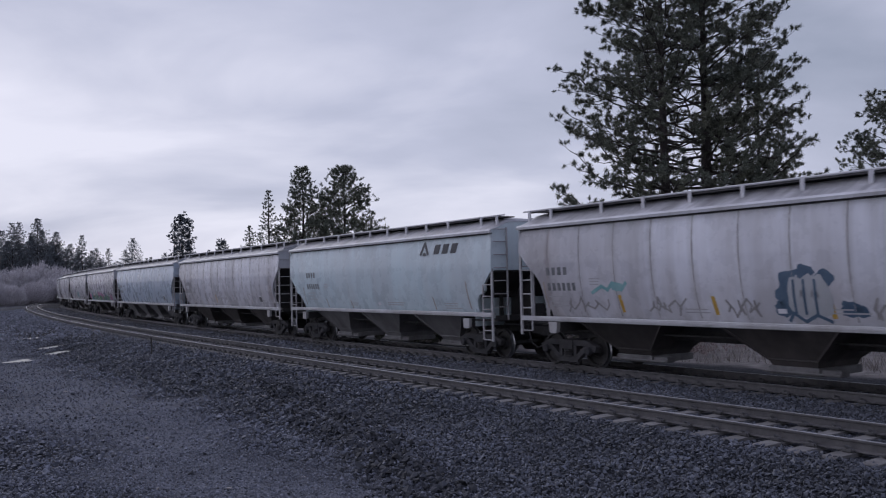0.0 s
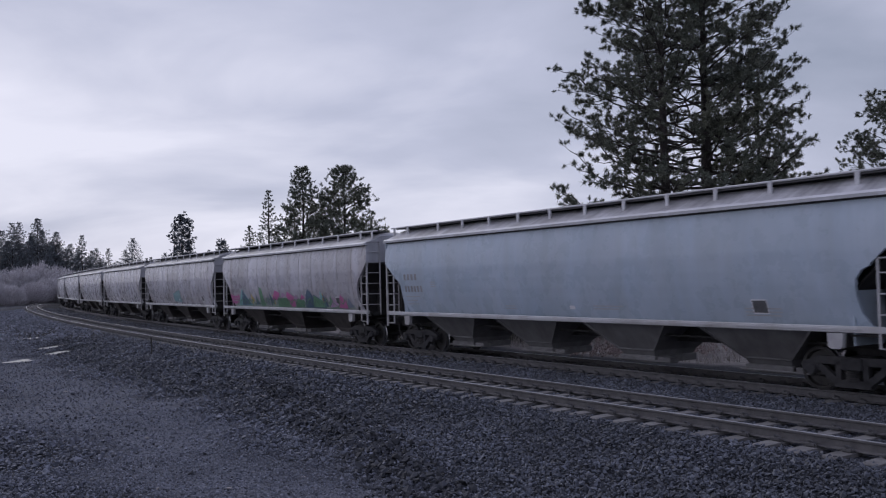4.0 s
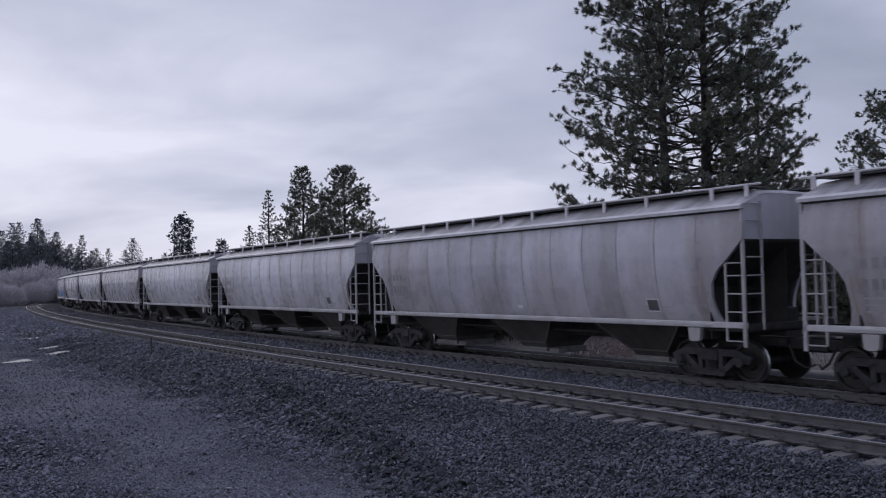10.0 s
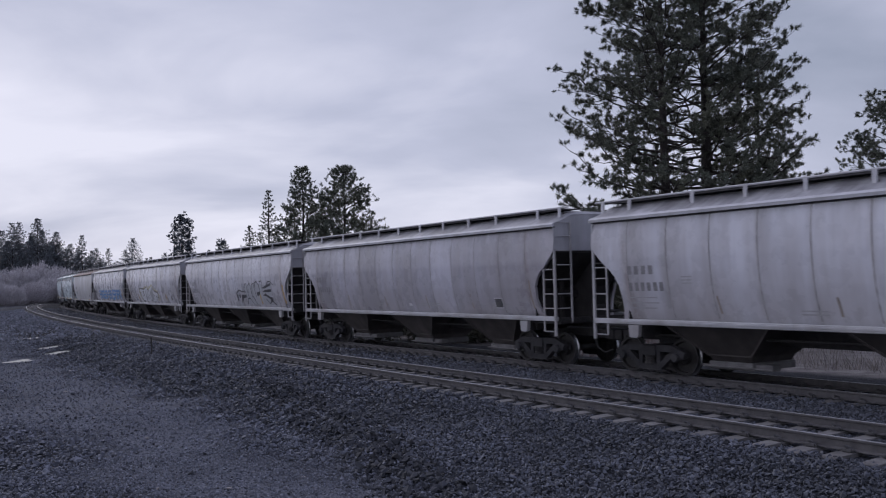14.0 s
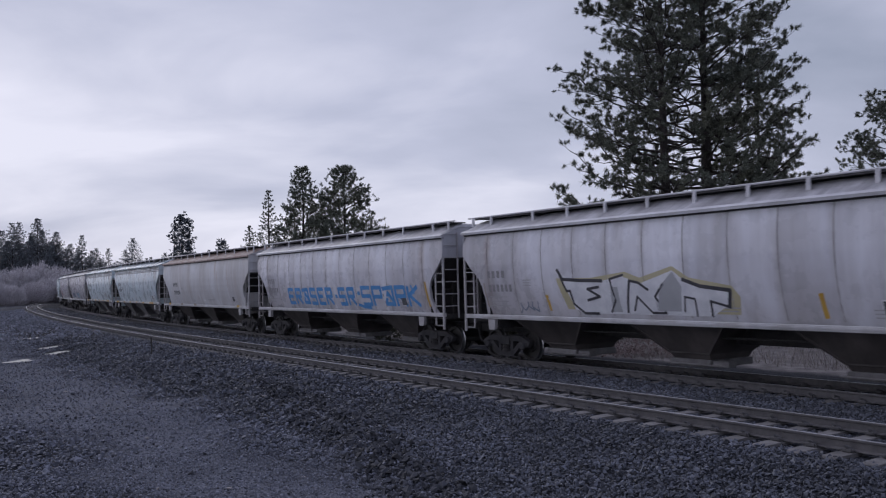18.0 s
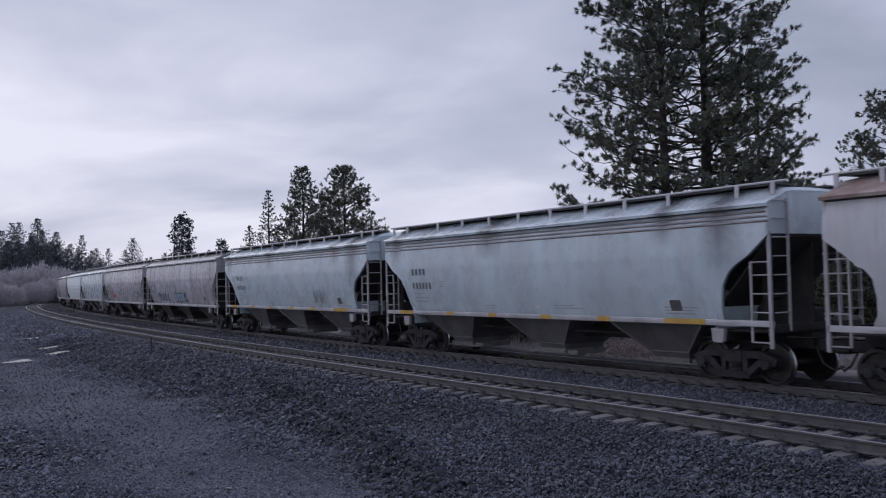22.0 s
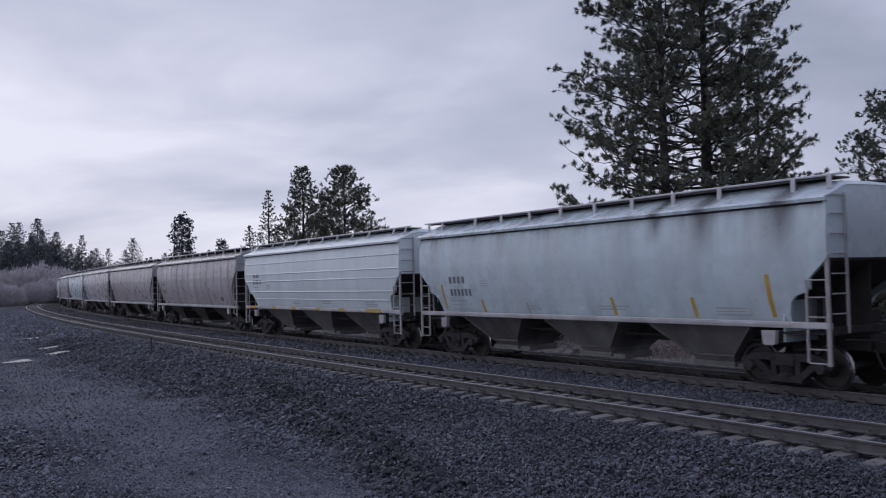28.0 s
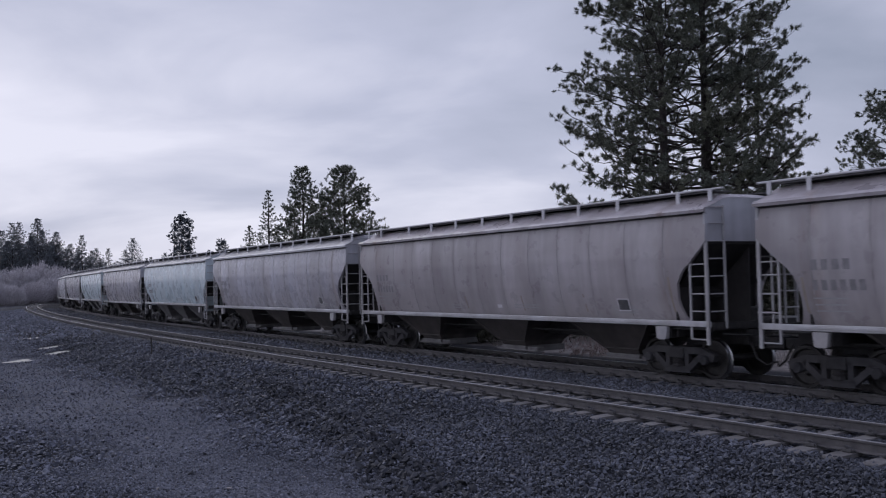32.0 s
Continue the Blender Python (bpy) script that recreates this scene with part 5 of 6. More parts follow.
    if deco == "words":
        z = 1.62
        x = -4.93
        for word, w, h, step, gap in (("ERASER", 0.52, 0.60, 0.80, 0.02), ("-", 0.3, 0.6, 0.42, 0.02), ("SR", 0.52, 0.60, 0.80, 0.02), ("-", 0.3, 0.85, 0.42, 0.0), ("SPARK", 0.66, 0.64, 0.90, 0.0)):
            for ch in word:
                s = Solid()
                lay_word(s, ch, x + 0.1, z, w, h, 0.15, step)
                part("graffiti_letter" if ch != "-" else "graffiti_dot", s, spray["blue"], car, "tall blue sprayed block letter" if ch != "-" else "")
                x += step
            x += gap
        s = Solid()
        run_of(s, [(2.0, 1.60), (2.4, 1.52), (2.95, 1.50)], 0.12)
        run_of(s, [(6.35, 2.3), (6.5, 2.05)], 0.10)
        paint_on(car, "graffiti_flourish", s, spray["blue"])
    if deco == "scrawl":
        s = Solid()
        scribble(s, 2.9, 4.2, 1.5, 2.1, 14, 0.05, 5)
        scribble(s, 3.1, 3.9, 1.6, 2.3, 6, 0.05, 6)
        paint_on(car, "graffiti_scribble", s, spray["ghost"])
    if deco == "duo":
        dark = [[(-5.35, 2.12), (-5.2, 1.55), (-4.75, 1.48), (-4.45, 1.75), (-4.6, 2.08), (-5.0, 2.16)], [(-4.55, 1.55), (-4.5, 2.05), (-4.25, 2.1), (-4.1, 1.75), (-3.85, 2.12), (-3.7, 1.95), (-3.8, 1.5)],
                [(-3.65, 1.5), (-3.72, 2.16), (-3.2, 2.1), (-3.05, 1.85), (-3.2, 1.5)], [(-3.1, 1.52), (-2.95, 2.0), (-2.5, 2.12), (-2.6, 1.8), (-2.35, 1.6), (-2.7, 1.46)]]
        cool = [[(-1.0, 2.0), (-0.95, 1.52), (-0.55, 1.5), (-0.45, 1.85), (-0.7, 2.08)], [(-0.45, 1.52), (-0.4, 2.06), (0.0, 2.02), (0.02, 1.55)], [(0.06, 1.5), (0.1, 2.05), (0.45, 2.0), (0.5, 1.52)], [(0.55, 1.55), (0.6, 2.04), (1.15, 2.08), (1.25, 1.6), (0.9, 1.5)]]
        for key, fields, rim in (("navy", dark, mark_white), ("sky", cool, spray["black"])):
            for pts in fields:
                s = Solid()
                wedge(s, pts, 0.008)
                part("graffiti_letter", s, spray[key], car, "sprayed rounded letter")
                s = Solid()
                run_of(s, pts + pts[:1], 0.045, bias=0.012)
                part("letter_rim", s, rim, car)
        s = Solid()
        for x0 in (-5.0, -4.25, -3.45, -2.85, -0.75, -0.2, 0.3):
            run_of(s, [(x0 - 0.12, 1.68), (x0, 1.92), (x0 + 0.14, 1.70)], 0.05, bias=0.016)
        paint_on(car, "graffiti_detail", s, spray["mauve"])
        s = Solid()
        for pts in ([(1.25, 1.8), (1.3, 2.1), (1.75, 2.1), (1.8, 1.85)], [(1.35, 1.5), (1.4, 1.7), (1.85, 1.65), (1.8, 1.48)]):
            wedge(s, pts, 0.016)
        paint_on(car, "graffiti_block", s, spray["black"])
    if deco == "red":
        s = Solid()
        wedge(s, [(-5.08, 1.72), (-5.05, 2.2), (-4.85, 2.42), (-4.68, 2.2), (-4.66, 1.75), (-4.9, 1.68)])
        wedge(s, [(-4.8, 1.7), (-4.7, 1.98), (-3.75, 1.9), (-3.72, 1.72)], 0.011)
        run_of(s, [(-4.9, 2.4), (-4.7, 2.6)], 0.05)
        paint_on(car, "graffiti_colour", s, spray["red"], "red sprayed shape")
        s = Solid()
        run_of(s, [(-3.25, 3.1), (-3.2, 2.2), (-3.35, 1.75), (-3.1, 1.72)], 0.06)
        run_of(s, [(-4.2, 2.4), (-3.9, 2.42)], 0.04)
        paint_on(car, "graffiti_scribble", s, spray["mauve"])


CARS = []


def build_train():
    protos = {}
    for i, (kind, rear, paint, label, deco) in enumerate(CONSIST):
        name, length, bays, cut, style, base = KINDS[kind]
        if kind not in protos:
            protos[kind] = car = hopper_car(name, length, bays, cut, style, label or base)
        else:
            car = copy_plain(protos[kind], label or base)
        CARS.append((car, rear - length / 2, kind, length, deco))
    for i, (car, mid, kind, length, deco) in enumerate(CARS):
        paint = CONSIST[i][2]
        repaint(car, paints[paint], rust_roof if deco == "rust" else paints[paint] if paint in ("brown", "white", "smoked") or kind == C else None)
        decorate(car, deco, length, 100 + 7 * i)


def copy_plain(src, label):
    car = copy_thing(src, Matrix.Identity(4))
    car["label"] = label
    return car


def run(t):
    """Metres that the train has gone by t seconds."""
    return 12.084 * t + 0.01048 * t * t - 0.0000902 * t ** 3


def car_pose(mid, half_base, t):
    s = mid - run(t)
    fx, fy, _ = on_line(s - half_base)
    rx, ry, _ = on_line(s + half_base)
    return Matrix.Translation(((fx + rx) / 2, (fy + ry) / 2, 0.0)) @ Matrix.Rotation(math.atan2(fy - ry, fx - rx), 4, "Z")


def motions():
    times = [CLIP * i / 64 for i in range(65)]
    for car, mid, kind, length, deco in CARS:
        half = (length - GAP) / 2 - 1.46
        walk(car, [(t, car_pose(mid, half, t)) for t in times])
        # wheels roll while the car is near the camera
        near = [k / FPS for k in range(int(CLIP * FPS) + 1) if -14 < mid - run(k / FPS) < 62]
        if not near:
            continue
        ts = sorted({0.0, CLIP} | set(near))
        for tr in car.children:
            if not tr.name.startswith("truck"):
                continue
            for ws in tr.children:
                if ws.name.startswith("wheelset"):
                    at = ws.matrix_basis.translation.copy()
                    rows = []
                    for t in ts:
                        a = (run(min(max(t, near[0]), near[-1])) - run(near[0])) / 0.457
                        rows.append((t, Matrix.Translation(at) @ Matrix.Rotation(a, 4, "Y")))
                    walk(ws, rows)


# ---- ground ----
def axis(lo, hi, fine_lo, fine_hi, step, grow=1.16):
    """Coordinates that are fine in one stretch and widen beyond it."""
    mid = list(np.arange(fine_lo, fine_hi + step, step))
    d, v = step, fine_lo
    left = []
    while v > lo:
        d *= grow
        v -= d
        left.append(v)
    d, v = step, mid[-1]
    right = []
    while v < hi:
        d *= grow
        v += d
        right.append(v)
    return np.array(left[::-1] + mid + right)


def fine_zone(x, y, off):
    """How far the fine, trodden gravel of the service road shows, 0 to 1."""
    wob = np.array([noise.noise(Vector((a * 0.22, b * 0.22, 2.0))) for a, b in zip(x, y)])
    wob2 = np.array([noise.noise(Vector((a * 0.7, b * 0.7, 7.0))) for a, b in zip(x, y)])
    return np.clip(1.5 - np.abs(off - 12.9 - wob * 1.6) / 1.7 + wob2 * 0.8, 0, 1) * 0.9 + np.clip((off - 15) / 4, 0, 1) * np.clip(0.4 + wob, 0, 0.65)


def build_ground():
    xs, ys = axis(-3500, 3500, -34, 22, 0.28), axis(-3500, 4200, 7, 50, 0.28)
    gx, gy = np.meshgrid(xs, ys)
    z, off, s = ground_z(gx, gy)
    verts = np.stack([gx.ravel(), gy.ravel(), z], axis=1)
    nx, ny = len(xs), len(ys)
    i = np.arange(nx * ny).reshape(ny, nx)
    faces = np.stack([i[:-1, :-1], i[:-1, 1:], i[1:, 1:], i[1:, :-1]], axis=-1).reshape(-1, 4)
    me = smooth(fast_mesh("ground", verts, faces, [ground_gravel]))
    att = me.attributes.new("zone", "FLOAT_COLOR", "POINT")
    wob = np.array([noise.noise(Vector((a * 0.13, b * 0.13, 9.0))) for a, b in zip(gx.ravel(), gy.ravel())])
    fine = fine_zone(gx.ravel(), gy.ravel(), off)
    turf = np.clip((-off - 4.0 + 0.5 * wob) / 0.9, 0, 1)
    col = np.stack([fine, turf, fine * 0, fine * 0 + 1], axis=1).astype(np.float32)
    att.data.foreach_set("color", col.ravel())
    return tagged(new("ground", me), "dark gravel ground with ballast and dry turf", "ground", kind="structure")


build_ground()


def stone_mesh(name, x, y, z, size, seed, material, flat=1.0):
    """Angular stones at the given places, as one joined mesh."""
    rng = np.random.default_rng(seed)
    n = len(x)
    base = np.array([(1, 0, 0), (0, 1, 0), (-1, 0, 0), (0, -1, 0), (0, 0, 1), (0, 0, -1)], float)
    tri = np.array([(0, 1, 4), (1, 2, 4), (2, 3, 4), (3, 0, 4), (1, 0, 5), (2, 1, 5), (3, 2, 5), (0, 3, 5)])
    v = base[None] * rng.uniform(0.6, 1.15, (n, 6, 1)) + rng.uniform(-0.35, 0.35, (n, 6, 3))
    v *= size[:, None, None] * rng.uniform(0.6, 1.3, (n, 1, 3))
    q = rng.normal(size=(n, 4))
    q /= np.linalg.norm(q, axis=1)[:, None]
    w, i, j, k = q.T
    R = np.stack([1 - 2 * (j * j + k * k), 2 * (i * j - k * w), 2 * (i * k + j * w), 2 * (i * j + k * w), 1 - 2 * (i * i + k * k), 2 * (j * k - i * w),
                  2 * (i * k - j * w), 2 * (j * k + i * w), 1 - 2 * (i * i + j * j)], axis=1).reshape(n, 3, 3)
    v = np.einsum("nij,nkj->nki", R, v)
    v[..., 2] *= flat
    v += np.stack([x, y, z], axis=1)[:, None]
    faces = (tri[None] + 6 * np.arange(n)[:, None, None]).reshape(-1, 3)
    me = fast_mesh(name, v.reshape(-1, 3), faces, [material])
    me.polygons.foreach_set("use_smooth", np.zeros(len(faces), bool))
    return me


def jittered(s_lo, s_hi, o_lo, o_hi, cell, seed):
    """Places on a shaken grid over a strip beside the line."""
    rng = np.random.default_rng(seed)
    s, o = np.meshgrid(np.arange(s_lo, s_hi, cell), np.arange(o_lo, o_hi, cell))
    s = s.ravel() + rng.uniform(-0.5, 0.5, s.size) * cell
    o = o.ravel() + rng.uniform(-0.5, 0.5, o.size) * cell
    x, y, a = np.interp(s, PS, PX), np.interp(s, PS, PY), np.interp(s, PS, PA)
    return x - np.sin(a) * o, y + np.cos(a) * o, s, o, rng


def lay_ballast(name, label, s_lo, s_hi, o_lo, o_hi, cell, size, seed, bed=False, lift=0.3, material=None):
    """A crust of crushed stone; on the road only a few lie loose."""
    x, y, s, o, rng = jittered(s_lo, s_hi, o_lo, o_hi, cell, seed)
    keep = np.hypot(x, y) > 8.0
    for px, py, rx, ry, _ in PUDDLES:
        keep &= ((x - px) / (rx * 1.25)) ** 2 + ((y - py) / (ry * 1.25)) ** 2 > 1
    if bed:
        for c in (0.0, SIDING):
            for g in (-0.7525, 0.7525):
                keep &= np.abs(o - c - g) > 0.17
            keep &= ~((np.abs(((s - 4.0) / 0.605 + 0.5) % 1.0 - 0.5) < 0.23) & (np.abs(o - c) < 1.08) & (rng.random(len(s)) < 0.86))
    else:
        keep &= rng.random(len(x)) > fine_zone(x, y, o) * 0.25
    x, y, o = x[keep], y[keep], o[keep]
    z, _, _ = ground_z(x, y)
    if not bed:
        lump = np.array([noise.noise(Vector((a * 2.1, b * 2.1, 4.0))) + 0.6 * noise.noise(Vector((a * 5.0, b * 5.0, 8.0))) for a, b in zip(x, y)])
        z = z + np.maximum(lump, -0.1) * 0.055 * (1 - 0.7 * fine_zone(x, y, o)) * np.clip((o - 6.8) / 1.2, 0, 1)
    sz = size * rng.uniform(0.5, 1.45, len(x))
    if not bed:
        sz *= 1.0 - 0.45 * fine_zone(x, y, o)
    pile = rng.uniform(-0.5, 0.3 if bed else 0.75, len(x)) * sz
    me = stone_mesh(name, x, y, z + sz * lift + pile, sz, seed + 1, material or stone_mat, 0.85)
    return tagged(new(name, me), label, "ballast", kind="stuff")


def lay_chips(name, label, s_lo, s_hi, o_lo, o_hi, cell, size, seed, material, share=1.0, flat=0.7):
    x, y, s, o, rng = jittered(s_lo, s_hi, o_lo, o_hi, cell, seed)
    keep = (np.hypot(x, y) > 8.0) & (rng.random(len(x)) < share)
    x, y = x[keep], y[keep]
    z, _, _ = ground_z(x, y)
    sz = size * rng.uniform(0.4, 1.4, len(x))
    me = stone_mesh(name, x, y, z + sz * rng.uniform(0.0, 0.6, len(sz)), sz, seed + 1, material, flat)
    return tagged(new(name, me), label, "gravel", kind="stuff")


def lay_clods():
    """Dark clods and larger stones along the pushed-up ridge, and some strewn over the yard."""
    rng = np.random.default_rng(77)
    s = rng.uniform(11.5, 27, 2300)
    o = ridge_at(s) + rng.normal(0, 0.34, len(s))
    sz = rng.uniform(0.032, 0.085, len(s))
    s2, o2 = rng.uniform(8, 26, 160), rng.uniform(8.2, 17.5, 160)
    sz2 = rng.uniform(0.03, 0.055, 160)
    s, o, sz = np.concatenate([s, s2]), np.concatenate([o, o2]), np.concatenate([sz, sz2])
    x, y, a = np.interp(s, PS, PX), np.interp(s, PS, PY), np.interp(s, PS, PA)
    x, y = x - np.sin(a) * o, y + np.cos(a) * o
    keep = np.hypot(x, y) > 9.0
    x, y, sz = x[keep], y[keep], sz[keep]
    z, _, _ = ground_z(x, y)
    me = stone_mesh("ridge_clods", x, y, z + sz * rng.uniform(0.1, 0.9, len(sz)), sz, 78, clod_mat, 0.8)
    return tagged(new("ridge_clods", me), "dark clods and stones along a low ridge", "gravel", kind="stuff")


# ---- the two tracks ----
RAIL = [(-0.07, -0.172), (0.07, -0.172), (0.07, -0.160), (0.012, -0.143), (0.010, -0.045), (0.034, -0.034), (0.036, -0.008), (0.028, 0.0), (-0.028, 0.0), (-0.036, -0.008), (-0.034, -0.034), (-0.010, -0.045), (-0.012, -0.143), (-0.07, -0.160)]


def rail_mesh(off, z0):
    ss = np.concatenate([np.arange(-440, 0, 10.0), np.arange(0, 300, 1.5), np.arange(300, 681, 10.0)])
    k = len(RAIL)
    verts, faces, mi = [], [], []
    for s in ss:
        x, y, a = on_line(s, off)
        nx, ny = -math.sin(a), math.cos(a)
        verts += [(x + nx * u, y + ny * u, z0 + w) for u, w in RAIL]
    for i in range(len(ss) - 1):
        for j in range(k):
            faces.append((i * k + j, i * k + (j + 1) % k, (i + 1) * k + (j + 1) % k, (i + 1) * k + j))
            mi.append(1 if j == 7 else 0)
    me = bpy.data.meshes.new("rail")
    me.from_pydata(verts, [], faces)
    me.materials.append(rail_side)
    me.materials.append(rail_head)
    me.polygons.foreach_set("material_index", mi)
    me.update()
    return me


def tie_solid():
    """A concrete tie across the local y-axis with the rails' fastenings; the rail head lies at z = 0."""
    s = Solid()
    ys = [-1.30, -1.27, -0.95, -0.5, 0.5, 0.95, 1.27, 1.30]
    hw = [0.10, 0.125, 0.135, 0.12, 0.12, 0.135, 0.125, 0.10]
    zt = [-0.215, -0.19, -0.178, -0.20, -0.20, -0.178, -0.19, -0.215]
    vs = []
    for y, w, z in zip(ys, hw, zt):
        vs += [(-w - 0.02, y, -0.40), (-w, y, z), (w, y, z), (w + 0.02, y, -0.40)]
    fs = [(0, 1, 2, 3), (31, 30, 29, 28)]
    for i in range(7):
        fs += [(4 * i + j, 4 * i + j + 4, 4 * i + (j + 1) % 4 + 4, 4 * i + (j + 1) % 4) for j in range(3)]
    s.add(vs, fs)
    for r in (-0.7525, 0.7525):
        s.box(-0.09, 0.09, r - 0.10, r + 0.10, -0.18, -0.172, 1)
        for e in (-1, 1):
            y = r + e * 0.105
            s.box(-0.075, 0.075, y - 0.035, y + 0.035, -0.18, -0.115, 1, bev=0.015)
            s.tube([(-0.10, y + e * 0.03, -0.15), (-0.055, y - e * 0.05, -0.13), (0.0, y + e * 0.045, -0.09), (0.055, y - e * 0.05, -0.13), (0.10, y + e * 0.03, -0.15)], 0.02, 5, 1)
    return s


TIE = tie_solid().mesh("tie", [tie_concrete, clip_steel])


def build_track(name, label, off, z0, near_lo, near_hi):
    tr = thing(name, label, "railway track", "", "structure")
    for g in (-0.7525, 0.7525):
        part("rail", rail_mesh(off + g, z0), None, tr, "steel rail with a polished head")
    rng = random.Random(int(off * 10) + 5)
    s = near_lo
    while s < near_hi:
        x, y, a = on_line(s, off)
        part("tie", TIE, None, tr, at=Matrix.Translation((x, y, z0 + rng.uniform(-0.008, 0.004))) @ Matrix.Rotation(a + rng.uniform(-0.012, 0.012), 4, "Z"))
        s += 0.605
    far = Solid()
    for lo, hi in ((near_lo - 30, near_lo), (near_hi, 300)):
        s = lo + 0.3
        while s < hi:
            x, y, a = on_line(s, off)
            c, d = math.cos(a), math.sin(a)
            vs = [(x + c * u - d * w, y + d * u + c * w, z0 + z) for z in (-0.4, -0.185) for u, w in ((-0.13, -1.3), (0.13, -1.3), (0.13, 1.3), (-0.13, 1.3))]
            far.add(vs, [(4, 5, 6, 7), (0, 1, 5, 4), (1, 2, 6, 5), (2, 3, 7, 6), (3, 0, 4, 7)])
            s += 0.605
    tagged(part("distant_ties", far, [tie_concrete], tr, "concrete ties of the far stretch"), kind="stuff")
    return tr


# ---- trees ----
def needles(rng, centres, axes, size, blades, width, spread=0.75):
    """Bottle-brush needle tufts: fine pointed needles that fan out round each tuft's axis."""
    n = len(centres)
    d = rng.normal(size=(n, blades, 3)) * spread + axes[:, None] * 0.75
    d /= np.linalg.norm(d, axis=2)[..., None]
    size = np.broadcast_to(np.asarray(size, dtype=float), (n,))[:, None, None]
    L = size * rng.uniform(0.35, 1.08, (n, blades, 1)) * rng.uniform(0.75, 1.2, (n, 1, 1))
    sd = np.cross(d, rng.normal(size=(n, blades, 3)))
    sd /= np.linalg.norm(sd, axis=2)[..., None] + 1e-9
    c = centres[:, None] + axes[:, None] * (rng.uniform(-0.6, 0.2, (n, blades, 1)) * size)
    return np.stack([c + sd * width * 0.5, c - sd * width * 0.5, c + d * L], axis=2).reshape(-1, 3)


def pine(name, label, h, r, clear, limbs, twig_count, size, blades, width, seed, trunk_r, shape="round", lean=0.0, foliage=None, thin=0.16, bare=0.3, spread=0.75):
    """A pine: bent tapered trunk, limbs with side twigs, and needle tufts along the outer twigs."""
    rng = np.random.default_rng(seed)
    tree = thing(name, label, "tree")
    tz = np.linspace(0, 1, 9)
    bx = np.cumsum(rng.normal(0, 0.010, 9)) * h * 0.4 + lean * tz * h
    by = np.cumsum(rng.normal(0, 0.010, 9)) * h * 0.4
    pts = [(bx[i] - bx[0], by[i] - by[0], -0.3 + tz[i] * (h + 0.3)) for i in range(9)]
    s = Solid()
    s.tube(pts, [trunk_r * (1 - 0.93 * t) + 0.015 for t in tz], 9)
    part("trunk", smooth(s.mesh("trunk", [bark])), None, tree, "dark furrowed trunk")
    lim = Solid()
    cs, ax, sz = [], [], []
    for i in range(limbs):
        t = min(clear + (1 - clear) * ((i + rng.random()) / limbs) ** 0.92, 0.985)
        base = np.array([np.interp(t, tz, [p[k] for p in pts]) for k in range(3)])
        u = (t - clear) / (1 - clear)
        prof = {"round": (0.86 + 0.22 * u) * math.sqrt(max(0.02, 1 - u ** 2.4)), "dome": 1.0 - 0.62 * u ** 1.3, "oval": 1.0 - 0.75 * u ** 2.4, "cone": 1.0 - 0.93 * u, "spire": 0.07 + 0.97 * (1 - u ** 2.4), "column": 0.8 * math.sqrt(max(0.03, 1 - u ** 4)) + 0.1}[shape]
        L = r * prof * rng.uniform(0.78, 1.02)
        tip = max(0.12, 1 - 0.9 * u) if shape == "cone" else 1.0
        if rng.random() < thin:
            L *= rng.uniform(0.35, 0.7)
        az = i * 2.399 + rng.uniform(-0.5, 0.5)
        rise = rng.uniform(-0.16, 0.34) + (0.5 * u if shape != "cone" else 0.15 - 0.25 * (1 - u))
        k = 6
        q = np.linspace(0, 1, k)
        wig = np.cumsum(rng.normal(0, 0.06, (k, 3)), axis=0) * L
        wig -= wig[0]
        droop = -0.16 * L * np.sin(q * 2.6) + 0.16 * L * q ** 3
        P = base + np.stack([np.cos(az) * L * q, np.sin(az) * L * q, rise * L * q + droop * (1 - u)], axis=1) + wig * 0.6
        r0 = max(0.014, trunk_r * 0.24 * (1 - 0.6 * u) * min(1.0, L / r + 0.3))
        lim.tube([tuple(p) for p in P], [r0 * (1 - 0.85 * a) + 0.005 for a in q], 5, cap=False)
        nt = max(3, int(twig_count * (0.25 + 0.75 * L / r)))
        for w in range(nt):
            f = bare + (1 - bare) * (w + rng.random()) / nt if w < nt - 1 else 1.0
            b0 = np.array([np.interp(f, q, P[:, k2]) for k2 in range(3)])
            a2 = az + (rng.choice((-1, 1)) * rng.uniform(0.3, 1.25) if f < 0.97 else rng.uniform(-0.3, 0.3))
            l2 = min(L, r * 0.6) * rng.uniform(0.2, 0.44) * (1.3 - 0.5 * f) + size * 0.6 * tip
            e = b0 + np.array([np.cos(a2) * l2, np.sin(a2) * l2, rng.uniform(-0.15, 0.75) * l2])
            mid = (b0 + e) / 2 + np.array([0, 0, -0.09 * l2])
            lim.tube([tuple(b0), tuple(mid), tuple(e)], [r0 * 0.3 + 0.003, r0 * 0.2 + 0.003, 0.004], 4, cap=False)
            d = (e - b0) / (np.linalg.norm(e - b0) + 1e-9)
            for g in range(max(3, int(l2 / (size * 0.8)))):
                root = b0 + (e - b0) * (1.0 if g == 0 else rng.uniform(0.4, 1.0))
                a3 = d * 0.6 + rng.normal(0, 0.75, 3) + np.array([0, 0, 0.5])
                a3 /= np.linalg.norm(a3)
                end = root + a3 * size * tip * rng.uniform(0.5, 1.7)
                lim.tube([tuple(root), tuple(end)], [0.008, 0.004], 3, cap=False)
                cs.append(end)
                ax.append(a3)
                sz.append(size * (0.45 + 0.55 * tip) * rng.uniform(0.8, 1.15))
    tagged(part("branchwork", lim, bark, tree, "dark bare inner limbs"), kind="stuff")
    v = needles(rng, np.array(cs), np.array(ax), np.array(sz), blades, width, spread)
